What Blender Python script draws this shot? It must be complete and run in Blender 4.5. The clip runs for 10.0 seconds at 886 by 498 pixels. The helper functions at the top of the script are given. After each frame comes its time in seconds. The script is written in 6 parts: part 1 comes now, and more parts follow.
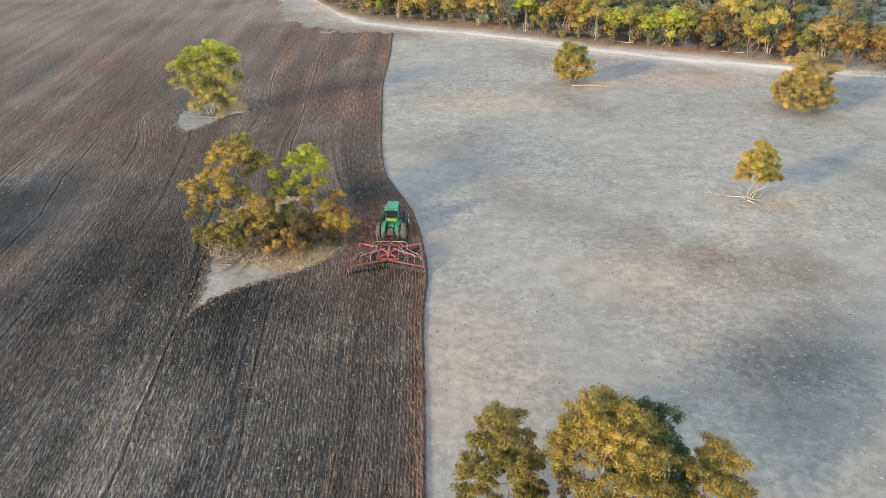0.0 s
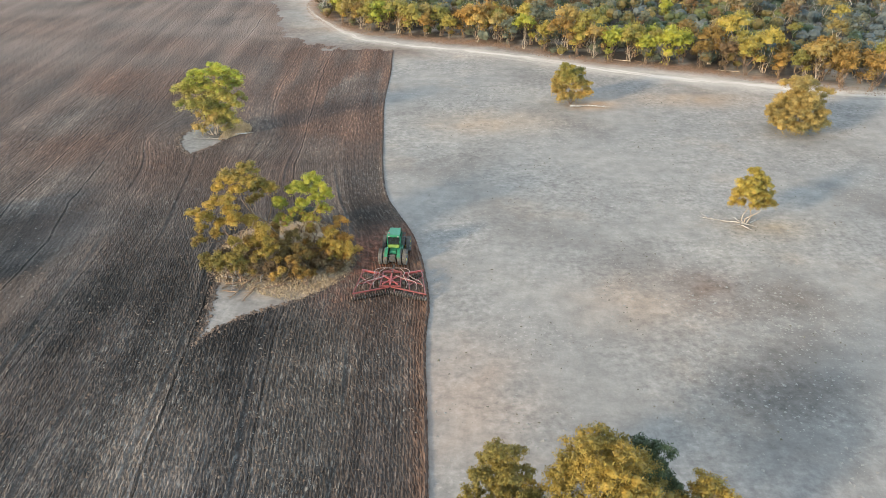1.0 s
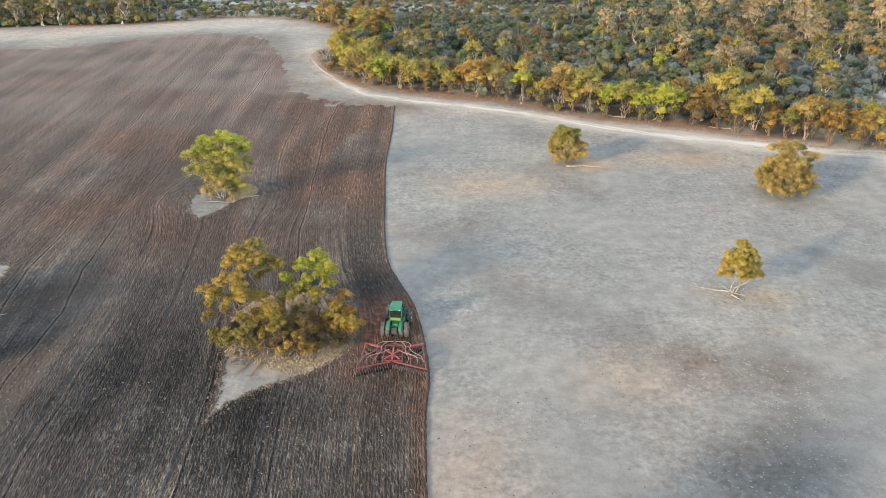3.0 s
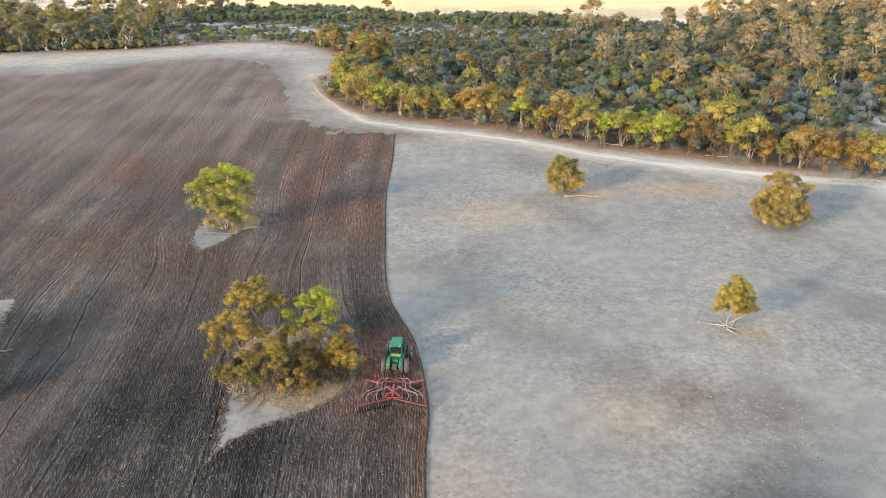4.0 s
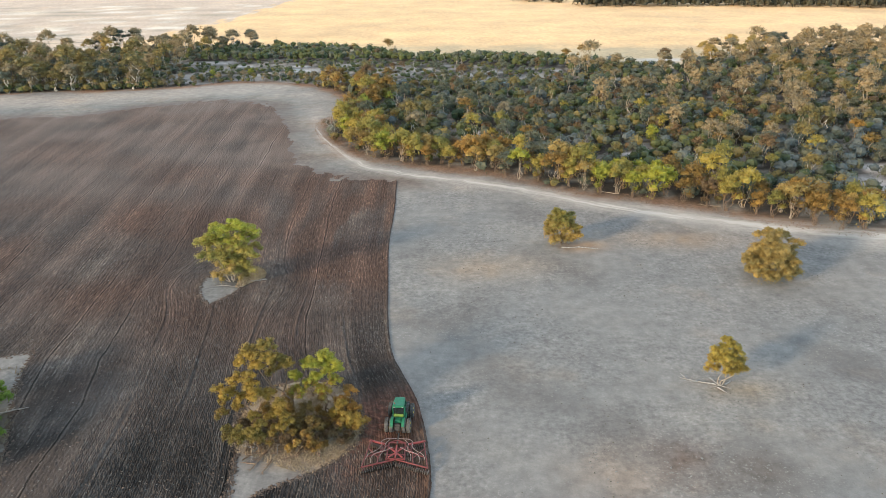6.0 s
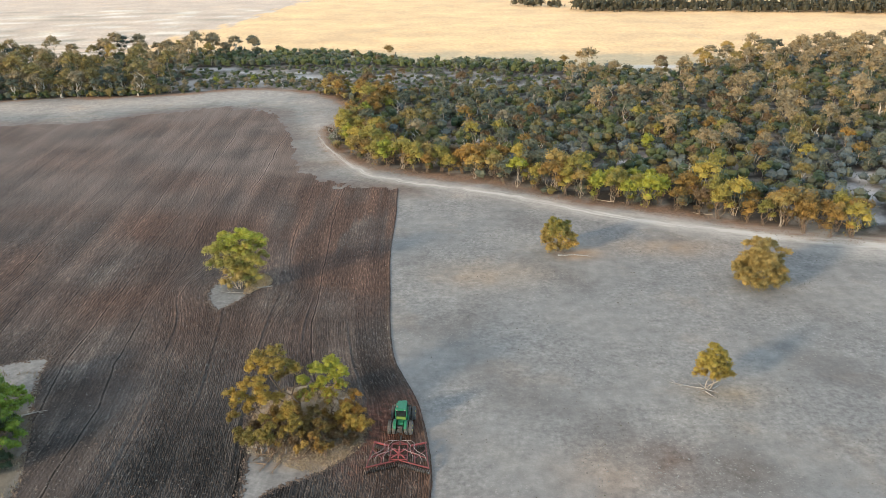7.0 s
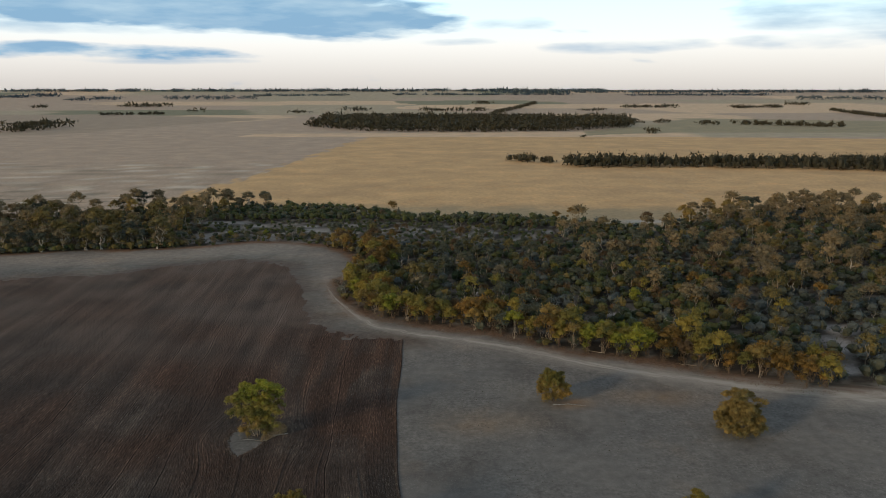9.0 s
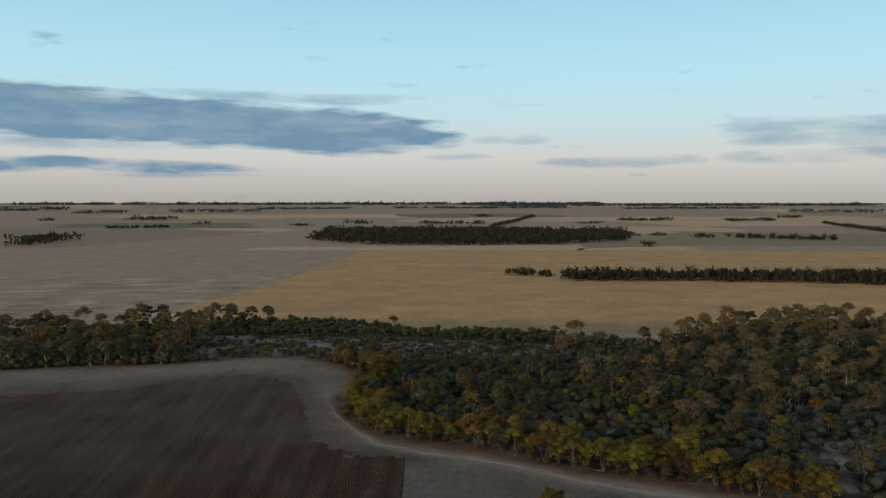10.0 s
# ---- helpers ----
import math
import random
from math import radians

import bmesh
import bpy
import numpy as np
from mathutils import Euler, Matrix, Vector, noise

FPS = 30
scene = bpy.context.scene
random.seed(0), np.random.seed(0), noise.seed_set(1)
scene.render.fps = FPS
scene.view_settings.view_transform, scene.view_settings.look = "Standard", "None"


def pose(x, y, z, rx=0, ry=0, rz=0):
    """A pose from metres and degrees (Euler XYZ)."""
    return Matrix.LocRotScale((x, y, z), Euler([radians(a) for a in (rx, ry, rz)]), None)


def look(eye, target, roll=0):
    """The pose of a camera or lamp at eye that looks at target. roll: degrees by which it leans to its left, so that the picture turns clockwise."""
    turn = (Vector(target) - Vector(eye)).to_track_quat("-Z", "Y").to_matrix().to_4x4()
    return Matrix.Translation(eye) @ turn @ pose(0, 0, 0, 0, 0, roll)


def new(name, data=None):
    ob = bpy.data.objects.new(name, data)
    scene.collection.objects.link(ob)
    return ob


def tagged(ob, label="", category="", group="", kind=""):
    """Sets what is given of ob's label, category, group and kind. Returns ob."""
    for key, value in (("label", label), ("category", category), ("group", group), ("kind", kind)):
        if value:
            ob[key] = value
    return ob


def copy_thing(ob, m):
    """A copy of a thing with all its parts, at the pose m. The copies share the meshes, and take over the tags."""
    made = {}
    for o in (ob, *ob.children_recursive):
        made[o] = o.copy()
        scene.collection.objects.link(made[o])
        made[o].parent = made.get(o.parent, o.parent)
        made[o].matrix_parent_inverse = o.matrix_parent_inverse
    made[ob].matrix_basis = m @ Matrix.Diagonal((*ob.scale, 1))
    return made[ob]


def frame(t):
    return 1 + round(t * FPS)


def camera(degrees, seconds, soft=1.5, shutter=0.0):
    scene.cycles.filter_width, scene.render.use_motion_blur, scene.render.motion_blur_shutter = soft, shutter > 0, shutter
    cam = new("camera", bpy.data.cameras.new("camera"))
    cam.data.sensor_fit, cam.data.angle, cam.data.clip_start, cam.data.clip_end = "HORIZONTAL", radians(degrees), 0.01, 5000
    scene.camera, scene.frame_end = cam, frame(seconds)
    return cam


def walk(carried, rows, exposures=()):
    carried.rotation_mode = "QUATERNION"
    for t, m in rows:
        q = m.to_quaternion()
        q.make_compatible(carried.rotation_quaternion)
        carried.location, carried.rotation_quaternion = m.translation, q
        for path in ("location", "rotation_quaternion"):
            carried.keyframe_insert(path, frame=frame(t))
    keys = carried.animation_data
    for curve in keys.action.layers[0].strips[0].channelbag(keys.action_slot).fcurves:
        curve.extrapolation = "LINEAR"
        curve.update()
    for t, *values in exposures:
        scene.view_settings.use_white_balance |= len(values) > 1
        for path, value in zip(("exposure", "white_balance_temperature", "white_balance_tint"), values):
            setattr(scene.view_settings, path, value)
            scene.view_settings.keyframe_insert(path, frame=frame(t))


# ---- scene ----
cam = camera(60.7, 10.0, soft=0.75, shutter=0.1)
PATH = [
    (0, (0.686, 0.803, 44.787), (0.674, 2.563, 43.836), -0.3),
    (0.5, (0.487, 0.438, 46.565), (0.476, 2.199, 45.616), -0.4),
    (1, (0.391, 0.224, 48.286), (0.383, 1.989, 47.345), -0.2),
    (1.5, (0.72, 0.12, 50.134), (0.707, 1.893, 49.209), -0.4),
    (2, (0.677, -0.172, 51.957), (0.664, 1.61, 51.049), -0.4),
    (2.5, (0.542, -0.427, 53.815), (0.532, 1.363, 52.923), -0.3),
    (4, (0.717, -1.002, 59.169), (0.706, 0.814, 58.33), -0.4),
    (4.5, (0.765, -1.128, 60.868), (0.754, 0.695, 60.047), -0.3),
    (5, (0.569, -1.356, 62.774), (0.56, 0.475, 61.968), -0.3),
    (5.5, (0.558, -1.728, 64.494), (0.548, 0.111, 63.707), -0.3),
    (7, (0.379, -7.464, 69.828), (0.371, -5.621, 69.051), -0.2),
    (7.5, (0.161, -10.751, 71.428), (0.154, -8.909, 70.649), -0.1),
    (8, (-0.153, -14.557, 73.452), (-0.159, -12.698, 72.714), -0.2),
    (8.5, (-0.875, -18.144, 75.308), (-0.875, -16.233, 74.719), -0.0),
    (9, (-0.962, -22.249, 77.641), (-0.963, -20.294, 77.221), 0.0),
    (9.5, (-1.448, -26.885, 79.986), (-1.447, -24.905, 79.707), -0.0),
    (10, (-1.314, -30.174, 81.279), (-1.314, -28.179, 81.148), 0.0),
]
EXPOSURES = [(0.0, 1.42, 6500, 10), (4.0, 1.4, 6450, 10), (5.5, 1.06, 6350, 10), (8.2, 0.94, 6350, 10), (8.5, 0.58, 6350, 10), (8.8, -0.4, 6450, 10), (9.0, -0.95, 6600, 10), (9.4, -1.45, 6650, 10), (10.0, -1.62, 6650, 10)]
walk(cam, [(t, look(eye, target, roll)) for t, eye, target, roll in PATH], EXPOSURES)

# ---- daylight: low warm sun from behind the left shoulder, half-clouded evening sky ----
SUN_EL, SUN_FROM = radians(15), Vector((-0.78, -0.62, 0)).normalized()
sun = new("sun", bpy.data.lights.new("sun", "SUN"))
sun.data.energy, sun.data.angle, sun.data.color = 4.0, radians(8.0), (1.0, 0.75, 0.46)
sun.matrix_world = look(SUN_FROM * 200 + Vector((0, 0, 200 * math.tan(SUN_EL))), (0, 0, 0))

world = bpy.data.worlds.new("evening_sky")
scene.world = world
world.use_nodes = True


def sky_nodes(tree):
    n, l = tree.nodes, tree.links
    n.clear()
    out, bg = n.new("ShaderNodeOutputWorld"), n.new("ShaderNodeBackground")
    sky = n.new("ShaderNodeTexSky")
    sky.sky_type, sky.sun_disc = "NISHITA", False
    sky.sun_elevation, sky.sun_rotation = SUN_EL, math.atan2(SUN_FROM.x, SUN_FROM.y)
    sky.air_density, sky.dust_density, sky.ozone_density = 1.0, 1.0, 1.5
    bg.inputs["Strength"].default_value = 1.0
    tc, sep = n.new("ShaderNodeTexCoord"), n.new("ShaderNodeSeparateXYZ")
    l.new(tc.outputs["Generated"], sep.inputs[0])

    def math_node(op, a, b=None):
        m = n.new("ShaderNodeMath")
        m.operation = op
        for i, v in enumerate((a, b)):
            if v is None:
                continue
            if isinstance(v, (int, float)):
                m.inputs[i].default_value = v
            else:
                l.new(v, m.inputs[i])
        return m.outputs[0]

    # clouds: long flat banks low over the plain
    az = math_node("ARCTAN2", sep.outputs[0], sep.outputs[1])
    comb = n.new("ShaderNodeCombineXYZ")
    l.new(math_node("MULTIPLY", az, 9.0), comb.inputs[0])
    l.new(math_node("MULTIPLY", sep.outputs[2], 46.0), comb.inputs[1])
    ragged = n.new("ShaderNodeTexNoise")
    ragged.inputs["Scale"].default_value, ragged.inputs["Detail"].default_value, ragged.inputs["Roughness"].default_value = 1.0, 5, 0.52
    l.new(comb.outputs[0], ragged.inputs["Vector"])

    def bank(az0, el0, wide, high, fall=0.0, thick=1.0):
        """Softly edged long bank of cloud round an azimuth and a height, falling to its right."""
        da = math_node("SUBTRACT", az, az0)
        a = math_node("DIVIDE", da, wide)
        b = math_node("DIVIDE", math_node("ADD", math_node("SUBTRACT", sep.outputs[2], el0), math_node("MULTIPLY", da, fall)), high)
        q = math_node("ADD", math_node("POWER", math_node("ABSOLUTE", a), 4.0), math_node("MULTIPLY", b, b))
        return math_node("MULTIPLY", math_node("MAXIMUM", math_node("SUBTRACT", 1.0, q), 0.0), thick)

    def bank_cover(specs, low, high):
        banks = None
        for spec in specs:
            w = bank(*spec)
            banks = w if banks is None else math_node("MAXIMUM", banks, w)
        ramp = n.new("ShaderNodeValToRGB")
        ramp.color_ramp.elements[0].position, ramp.color_ramp.elements[1].position = low, high
        l.new(math_node("ADD", math_node("MULTIPLY", banks, 0.52), ragged.outputs["Fac"]), ramp.inputs["Fac"])
        return ramp.outputs["Color"]

    # solid banks, then thin veils that let the sky through
    solid = bank_cover(((-0.38, 0.099, 0.44, 0.036, 0.045, 1.35), (-0.52, 0.042, 0.28, 0.013, 0.01, 0.75), (-0.44, 0.127, 0.1, 0.008, 0.0, 0.75), (-1.4, 0.10, 0.4, 0.03, 0.0), (1.5, 0.12, 0.5, 0.03, 0.0)), 0.64, 0.86)
    veil = bank_cover(((0.23, 0.048, 0.12, 0.010, -0.02, 0.8), (-0.2, 0.128, 0.22, 0.010, 0.0, 0.7), (0.52, 0.080, 0.20, 0.024, 0.0, 0.72), (0.50, 0.052, 0.18, 0.012, 0.0, 0.7), (0.085, 0.078, 0.06, 0.010, 0.0, 0.7),
                       (0.02, 0.055, 0.06, 0.006, 0.0, 0.6), (-0.45, 0.066, 0.16, 0.010, 0.0, 0.6), (-0.36, 0.03, 0.14, 0.005, 0.0, 0.6)), 0.62, 0.95)
    cloud = math_node("MAXIMUM", math_node("MULTIPLY", solid, 0.95), math_node("MULTIPLY", veil, 0.55))
    # clear evening air: pale and dusty low down, blue above, brighter round the sun
    air = n.new("ShaderNodeValToRGB")
    stops = ((0.0, (1.5, 1.43, 1.38)), (0.05, (2.1, 2.08, 2.04)), (0.10, (1.86, 2.48, 2.7)), (0.16, (1.56, 2.62, 3.06)), (0.27, (1.15, 2.2, 2.82)), (0.40, (0.58, 0.72, 0.82)), (0.58, (0.60, 0.61, 0.61)), (1.0, (0.58, 0.59, 0.60)))
    while len(air.color_ramp.elements) < len(stops):
        air.color_ramp.elements.new(0.5)
    for e, (p, c) in zip(air.color_ramp.elements, stops):
        e.position, e.color = p, (*c, 1)
    l.new(sep.outputs[2], air.inputs["Fac"])
    base = n.new("ShaderNodeMix")
    base.data_type = "RGBA"
    base.inputs["Factor"].default_value = 0.85
    dim = n.new("ShaderNodeMix")
    dim.data_type, dim.blend_type = "RGBA", "MULTIPLY"
    dim.inputs["Factor"].default_value, dim.inputs["B"].default_value = 1.0, (0.2, 0.2, 0.2, 1)
    l.new(sky.outputs["Color"], dim.inputs["A"])
    l.new(dim.outputs["Result"], base.inputs["A"])
    l.new(air.outputs["Color"], base.inputs["B"])
    tone = n.new("ShaderNodeValToRGB")
    tone.color_ramp.elements[0].position, tone.color_ramp.elements[0].color = 0.34, (0.80, 1.16, 1.46, 1)
    tone.color_ramp.elements[1].position, tone.color_ramp.elements[1].color = 0.56, (0.45, 0.84, 1.25, 1)
    l.new(ragged.outputs["Fac"], tone.inputs["Fac"])
    mix = n.new("ShaderNodeMix")
    mix.data_type = "RGBA"
    l.new(cloud, mix.inputs["Factor"])
    l.new(base.outputs["Result"], mix.inputs["A"])
    l.new(tone.outputs["Color"], mix.inputs["B"])
    l.new(mix.outputs["Result"], bg.inputs["Color"])
    l.new(bg.outputs[0], out.inputs[0])


sky_nodes(world.node_tree)

# ---- materials ----


def material(name, rough=0.9, spec=0.2):
    m = bpy.data.materials.new(name)
    m.use_nodes = True
    bsdf = m.node_tree.nodes["Principled BSDF"]
    bsdf.inputs["Roughness"].default_value = rough
    bsdf.inputs["Specular IOR Level"].default_value = spec
    return m, m.node_tree.nodes, m.node_tree.links, bsdf


def noise_node(n, l, vec, scale, detail=4, rough=0.55):
    t = n.new("ShaderNodeTexNoise")
    t.inputs["Scale"].default_value, t.inputs["Detail"].default_value, t.inputs["Roughness"].default_value = scale, detail, rough
    l.new(vec, t.inputs["Vector"])
    return t.outputs["Fac"]


def ramp_node(n, l, fac, stops):
    r = n.new("ShaderNodeValToRGB")
    els = r.color_ramp.elements
    while len(els) < len(stops):
        els.new(0.5)
    for e, (p, c) in zip(els, stops):
        e.position, e.color = p, (c, c, c, 1) if isinstance(c, (int, float)) else (*c, 1)
    l.new(fac, r.inputs["Fac"])
    return r.outputs["Color"]


def mix_node(n, l, fac, a, b, mode="MIX"):
    m = n.new("ShaderNodeMix")
    m.data_type, m.blend_type = "RGBA", mode
    for key, v in (("Factor", fac), ("A", a), ("B", b)):
        if isinstance(v, (int, float)):
            m.inputs[key].default_value = v
        elif isinstance(v, tuple):
            m.inputs[key].default_value = (*v, 1)
        else:
            l.new(v, m.inputs[key])
    return m.outputs["Result"]


def bump_node(n, l, bsdf, height, strength, dist):
    b = n.new("ShaderNodeBump")
    b.inputs["Strength"].default_value, b.inputs["Distance"].default_value = strength, dist
    l.new(height, b.inputs["Height"])
    l.new(b.outputs[0], bsdf.inputs["Normal"])


def world_vec(n, l, sx=1, sy=1, sz=1):
    g, mp = n.new("ShaderNodeNewGeometry"), n.new("ShaderNodeMapping")
    mp.inputs["Scale"].default_value = (sx, sy, sz)
    l.new(g.outputs["Position"], mp.inputs["Vector"])
    return mp.outputs[0]


def make_land():
    """The open land: cover colour from the plan, broken up by tufts, bare spots and wheel-worn streaks."""
    m, n, l, b = material("dry_land", 0.95, 0.1)
    at = n.new("ShaderNodeAttribute")
    at.attribute_name = "cover"
    v = world_vec(n, l)
    big = ramp_node(n, l, noise_node(n, l, v, 0.035, 5, 0.6), [(0.32, (0.90, 0.90, 0.91)), (0.46, (0.98, 0.98, 0.98)), (0.56, (1.06, 1.05, 1.04)), (0.7, (1.2, 1.17, 1.12))])
    mid = ramp_node(n, l, noise_node(n, l, v, 0.35, 5, 0.65), [(0.3, 0.82), (0.5, 1.0), (0.7, 1.2)])
    fine = ramp_node(n, l, noise_node(n, l, v, 3.2, 4, 0.7), [(0.3, 0.78), (0.55, 1.0), (0.72, 1.3)])
    c = mix_node(n, l, 1.0, at.outputs["Color"], big, "MULTIPLY")
    c = mix_node(n, l, 1.0, c, mid, "MULTIPLY")
    c = mix_node(n, l, 0.35, c, fine, "MULTIPLY")
    spots_ = ramp_node(n, l, noise_node(n, l, v, 1.15, 3, 0.6), [(0.34, 0.8), (0.5, 1.0), (0.66, 1.2)])
    c = mix_node(n, l, ramp_node(n, l, noise_node(n, l, v, 0.05, 3, 0.6), [(0.4, 0.15), (0.58, 1.0)]), c, mix_node(n, l, 1.0, c, spots_, "MULTIPLY"))
    pale = ramp_node(n, l, noise_node(n, l, v, 1.9, 2, 0.5), [(0.6, 1.0), (0.68, 1.35)])
    c = mix_node(n, l, ramp_node(n, l, noise_node(n, l, v, 0.04, 3, 0.6), [(0.46, 0.0), (0.6, 0.9)]), c, mix_node(n, l, 1.0, c, pale, "MULTIPLY"))
    warm = ramp_node(n, l, noise_node(n, l, v, 0.055, 4, 0.6), [(0.56, 0.0), (0.68, 1.0)])
    wf = n.new("ShaderNodeMath")
    wf.operation = "MULTIPLY"
    wf.inputs[1].default_value = 0.25
    l.new(warm, wf.inputs[0])
    c = mix_node(n, l, wf.outputs[0], c, mix_node(n, l, 1.0, c, (1.25, 1.0, 0.78), "MULTIPLY"))
    # the sandy wheel track along the trees, worn pale and uneven
    ln = n.new("ShaderNodeAttribute")
    ln.attribute_name = "lane"
    shift, size_ = n.new("ShaderNodeMath"), n.new("ShaderNodeMath")
    shift.operation, size_.operation = "MULTIPLY_ADD", "ABSOLUTE"
    l.new(noise_node(n, l, v, 0.09, 4, 0.6), shift.inputs[0])
    shift.inputs[1].default_value = 4.0
    l.new(ln.outputs["Fac"], shift.inputs[2])
    back = n.new("ShaderNodeMath")
    back.operation = "SUBTRACT"
    l.new(shift.outputs[0], back.inputs[0])
    back.inputs[1].default_value = 2.0
    l.new(back.outputs[0], size_.inputs[0])
    td = n.new("ShaderNodeAttribute")
    td.attribute_name = "trodden"
    worn = ramp_node(n, l, size_.outputs[0], [(0.55, 1.0), (1.0, 0.25)])
    wide_ = n.new("ShaderNodeMath")
    wide_.operation = "DIVIDE"
    l.new(size_.outputs[0], wide_.inputs[0])
    wide_.inputs[1].default_value = 3.8
    edge = ramp_node(n, l, wide_.outputs[0], [(0.12, 1.0), (0.95, 0.0)])
    along, place = n.new("ShaderNodeCombineXYZ"), n.new("ShaderNodeSeparateXYZ")
    l.new(v, place.inputs[0])
    l.new(ln.outputs["Fac"], along.inputs[0])
    for i, k in ((0, 0.05), (1, 0.03)):
        go = n.new("ShaderNodeMath")
        go.operation = "MULTIPLY"
        l.new(place.outputs[i], go.inputs[0])
        go.inputs[1].default_value = k
        l.new(go.outputs[0], along.inputs[i + 1])
    patchy = ramp_node(n, l, noise_node(n, l, along.outputs[0], 1.3, 4, 0.65), [(0.36, 0.3), (0.58, 1.0)])
    c = mix_node(n, l, mix_node(n, l, 1.0, mix_node(n, l, 1.0, mix_node(n, l, 1.0, edge, td.outputs["Color"], "MULTIPLY"), patchy, "MULTIPLY"), mix_node(n, l, 0.5, worn, (1.0, 1.0, 1.0)), "MULTIPLY"), c, (0.385, 0.362, 0.338))
    l.new(c, b.inputs["Base Color"])
    bump_node(n, l, b, noise_node(n, l, v, 2.6, 5, 0.7), 0.18, 0.25)
    return m


def make_plough():
    m, n, l, b = material("turned_soil", 0.95, 0.12)
    uv = n.new("ShaderNodeUVMap")
    uv.uv_map = "rows"
    v = world_vec(n, l)

    def stretched(sx, sy):
        mp = n.new("ShaderNodeMapping")
        mp.inputs["Scale"].default_value = (sx, sy, 1)
        l.new(uv.outputs[0], mp.inputs["Vector"])
        return mp.outputs[0]

    # soil tone: grey-brown with redder moist parts, streaked along the rows
    big = noise_node(n, l, v, 0.022, 5, 0.6)
    base = ramp_node(n, l, big, [(0.3, (0.0235, 0.0215, 0.0208)), (0.46, (0.039, 0.0345, 0.0325)), (0.6, (0.062, 0.0525, 0.047)), (0.75, (0.088, 0.078, 0.071))])
    streak = ramp_node(n, l, noise_node(n, l, stretched(0.2, 0.016), 1.0, 5, 0.6), [(0.32, 0.62), (0.5, 0.95), (0.68, 1.5)])
    c = mix_node(n, l, 1.0, base, streak, "MULTIPLY")
    rows = noise_node(n, l, stretched(3.1, 0.42), 1.0, 3, 0.6)
    c = mix_node(n, l, 0.55, c, ramp_node(n, l, rows, [(0.3, 0.5), (0.55, 1.0), (0.72, 1.7)]), "MULTIPLY")
    c = mix_node(n, l, 0.85, c, ramp_node(n, l, noise_node(n, l, v, 2.8, 4, 0.75), [(0.32, 0.5), (0.52, 1.0), (0.7, 1.7)]), "MULTIPLY")
    c = mix_node(n, l, 1.0, c, ramp_node(n, l, noise_node(n, l, v, 0.075, 4, 0.6), [(0.34, 0.7), (0.5, 1.0), (0.66, 1.35)]), "MULTIPLY")
    # pale straw and stone flecks lying in the rows
    fleck = noise_node(n, l, stretched(3.2, 0.6), 1.0, 4, 0.75)
    amount = ramp_node(n, l, noise_node(n, l, v, 0.06, 4, 0.6), [(0.35, 0.15), (0.62, 1.0)])
    f = mix_node(n, l, 1.0, ramp_node(n, l, fleck, [(0.53, 0.0), (0.64, 1.0)]), amount, "MULTIPLY")
    c = mix_node(n, l, mix_node(n, l, 1.0, f, (0.7, 0.7, 0.7), "MULTIPLY"), c, (0.16, 0.152, 0.143))
    # open furrow and thrown ridge at pass joins, their shade and light painted in
    sepuv, wob = n.new("ShaderNodeSeparateXYZ"), noise_node(n, l, stretched(0.02, 0.06), 1.0, 3, 0.5)
    l.new(uv.outputs[0], sepuv.inputs[0])

    def calc(op, p, q):
        k = n.new("ShaderNodeMath")
        k.operation = op
        for i, w in enumerate((p, q)):
            if isinstance(w, (int, float)):
                k.inputs[i].default_value = w
            else:
                l.new(w, k.inputs[i])
        return k.outputs[0]

    lane = calc("PINGPONG", calc("ADD", sepuv.outputs[0], calc("MULTIPLY", wob, 2.6)), 4.3)
    line = ramp_node(n, l, calc("DIVIDE", lane, 0.65), [(0.0, 0.34), (0.18, 0.38), (0.34, 1.75), (0.55, 1.45), (0.85, 1.0)])
    which = n.new("ShaderNodeTexWhiteNoise")
    which.noise_dimensions = "1D"
    l.new(calc("ROUND", calc("DIVIDE", calc("ADD", sepuv.outputs[0], calc("MULTIPLY", wob, 2.6)), 8.6), 0.0), which.inputs["W"])
    patch = ramp_node(n, l, noise_node(n, l, stretched(0.11, 0.012), 1.0, 3, 0.5), [(0.36, 0.35), (0.54, 1.0)])
    seen = mix_node(n, l, 1.0, ramp_node(n, l, which.outputs["Value"], [(0.36, 0.14), (0.58, 1.0)]), patch, "MULTIPLY")
    # the harrow's own fine rows
    comb = calc("SINE", calc("MULTIPLY", calc("ADD", sepuv.outputs[0], calc("MULTIPLY", noise_node(n, l, stretched(0.5, 0.14), 1.0, 2, 0.5), 0.9)), 9.8), 0.0)
    often = ramp_node(n, l, noise_node(n, l, stretched(0.09, 0.05), 1.0, 3, 0.6), [(0.38, 0.1), (0.62, 0.8)])
    # each pass dried to a tone of its own
    wn = n.new("ShaderNodeTexWhiteNoise")
    wn.noise_dimensions = "1D"
    l.new(calc("FLOOR", calc("DIVIDE", calc("ADD", sepuv.outputs[0], calc("MULTIPLY", wob, 2.6)), 4.3), 0.0), wn.inputs["W"])
    c = mix_node(n, l, 1.0, c, ramp_node(n, l, wn.outputs["Value"], [(0.0, (0.74, 0.74, 0.76)), (0.5, (0.98, 0.97, 0.97)), (1.0, (1.26, 1.23, 1.2))]), "MULTIPLY")
    # paler soil tone; in the distance it paints in the haze over the field
    dry = n.new("ShaderNodeAttribute")
    dry.attribute_name = "dry"
    c = mix_node(n, l, dry.outputs["Fac"], c, mix_node(n, l, 1.0, (0.124, 0.093, 0.079), mix_node(n, l, 0.45, (1.0, 1.0, 1.0), streak), "MULTIPLY"))
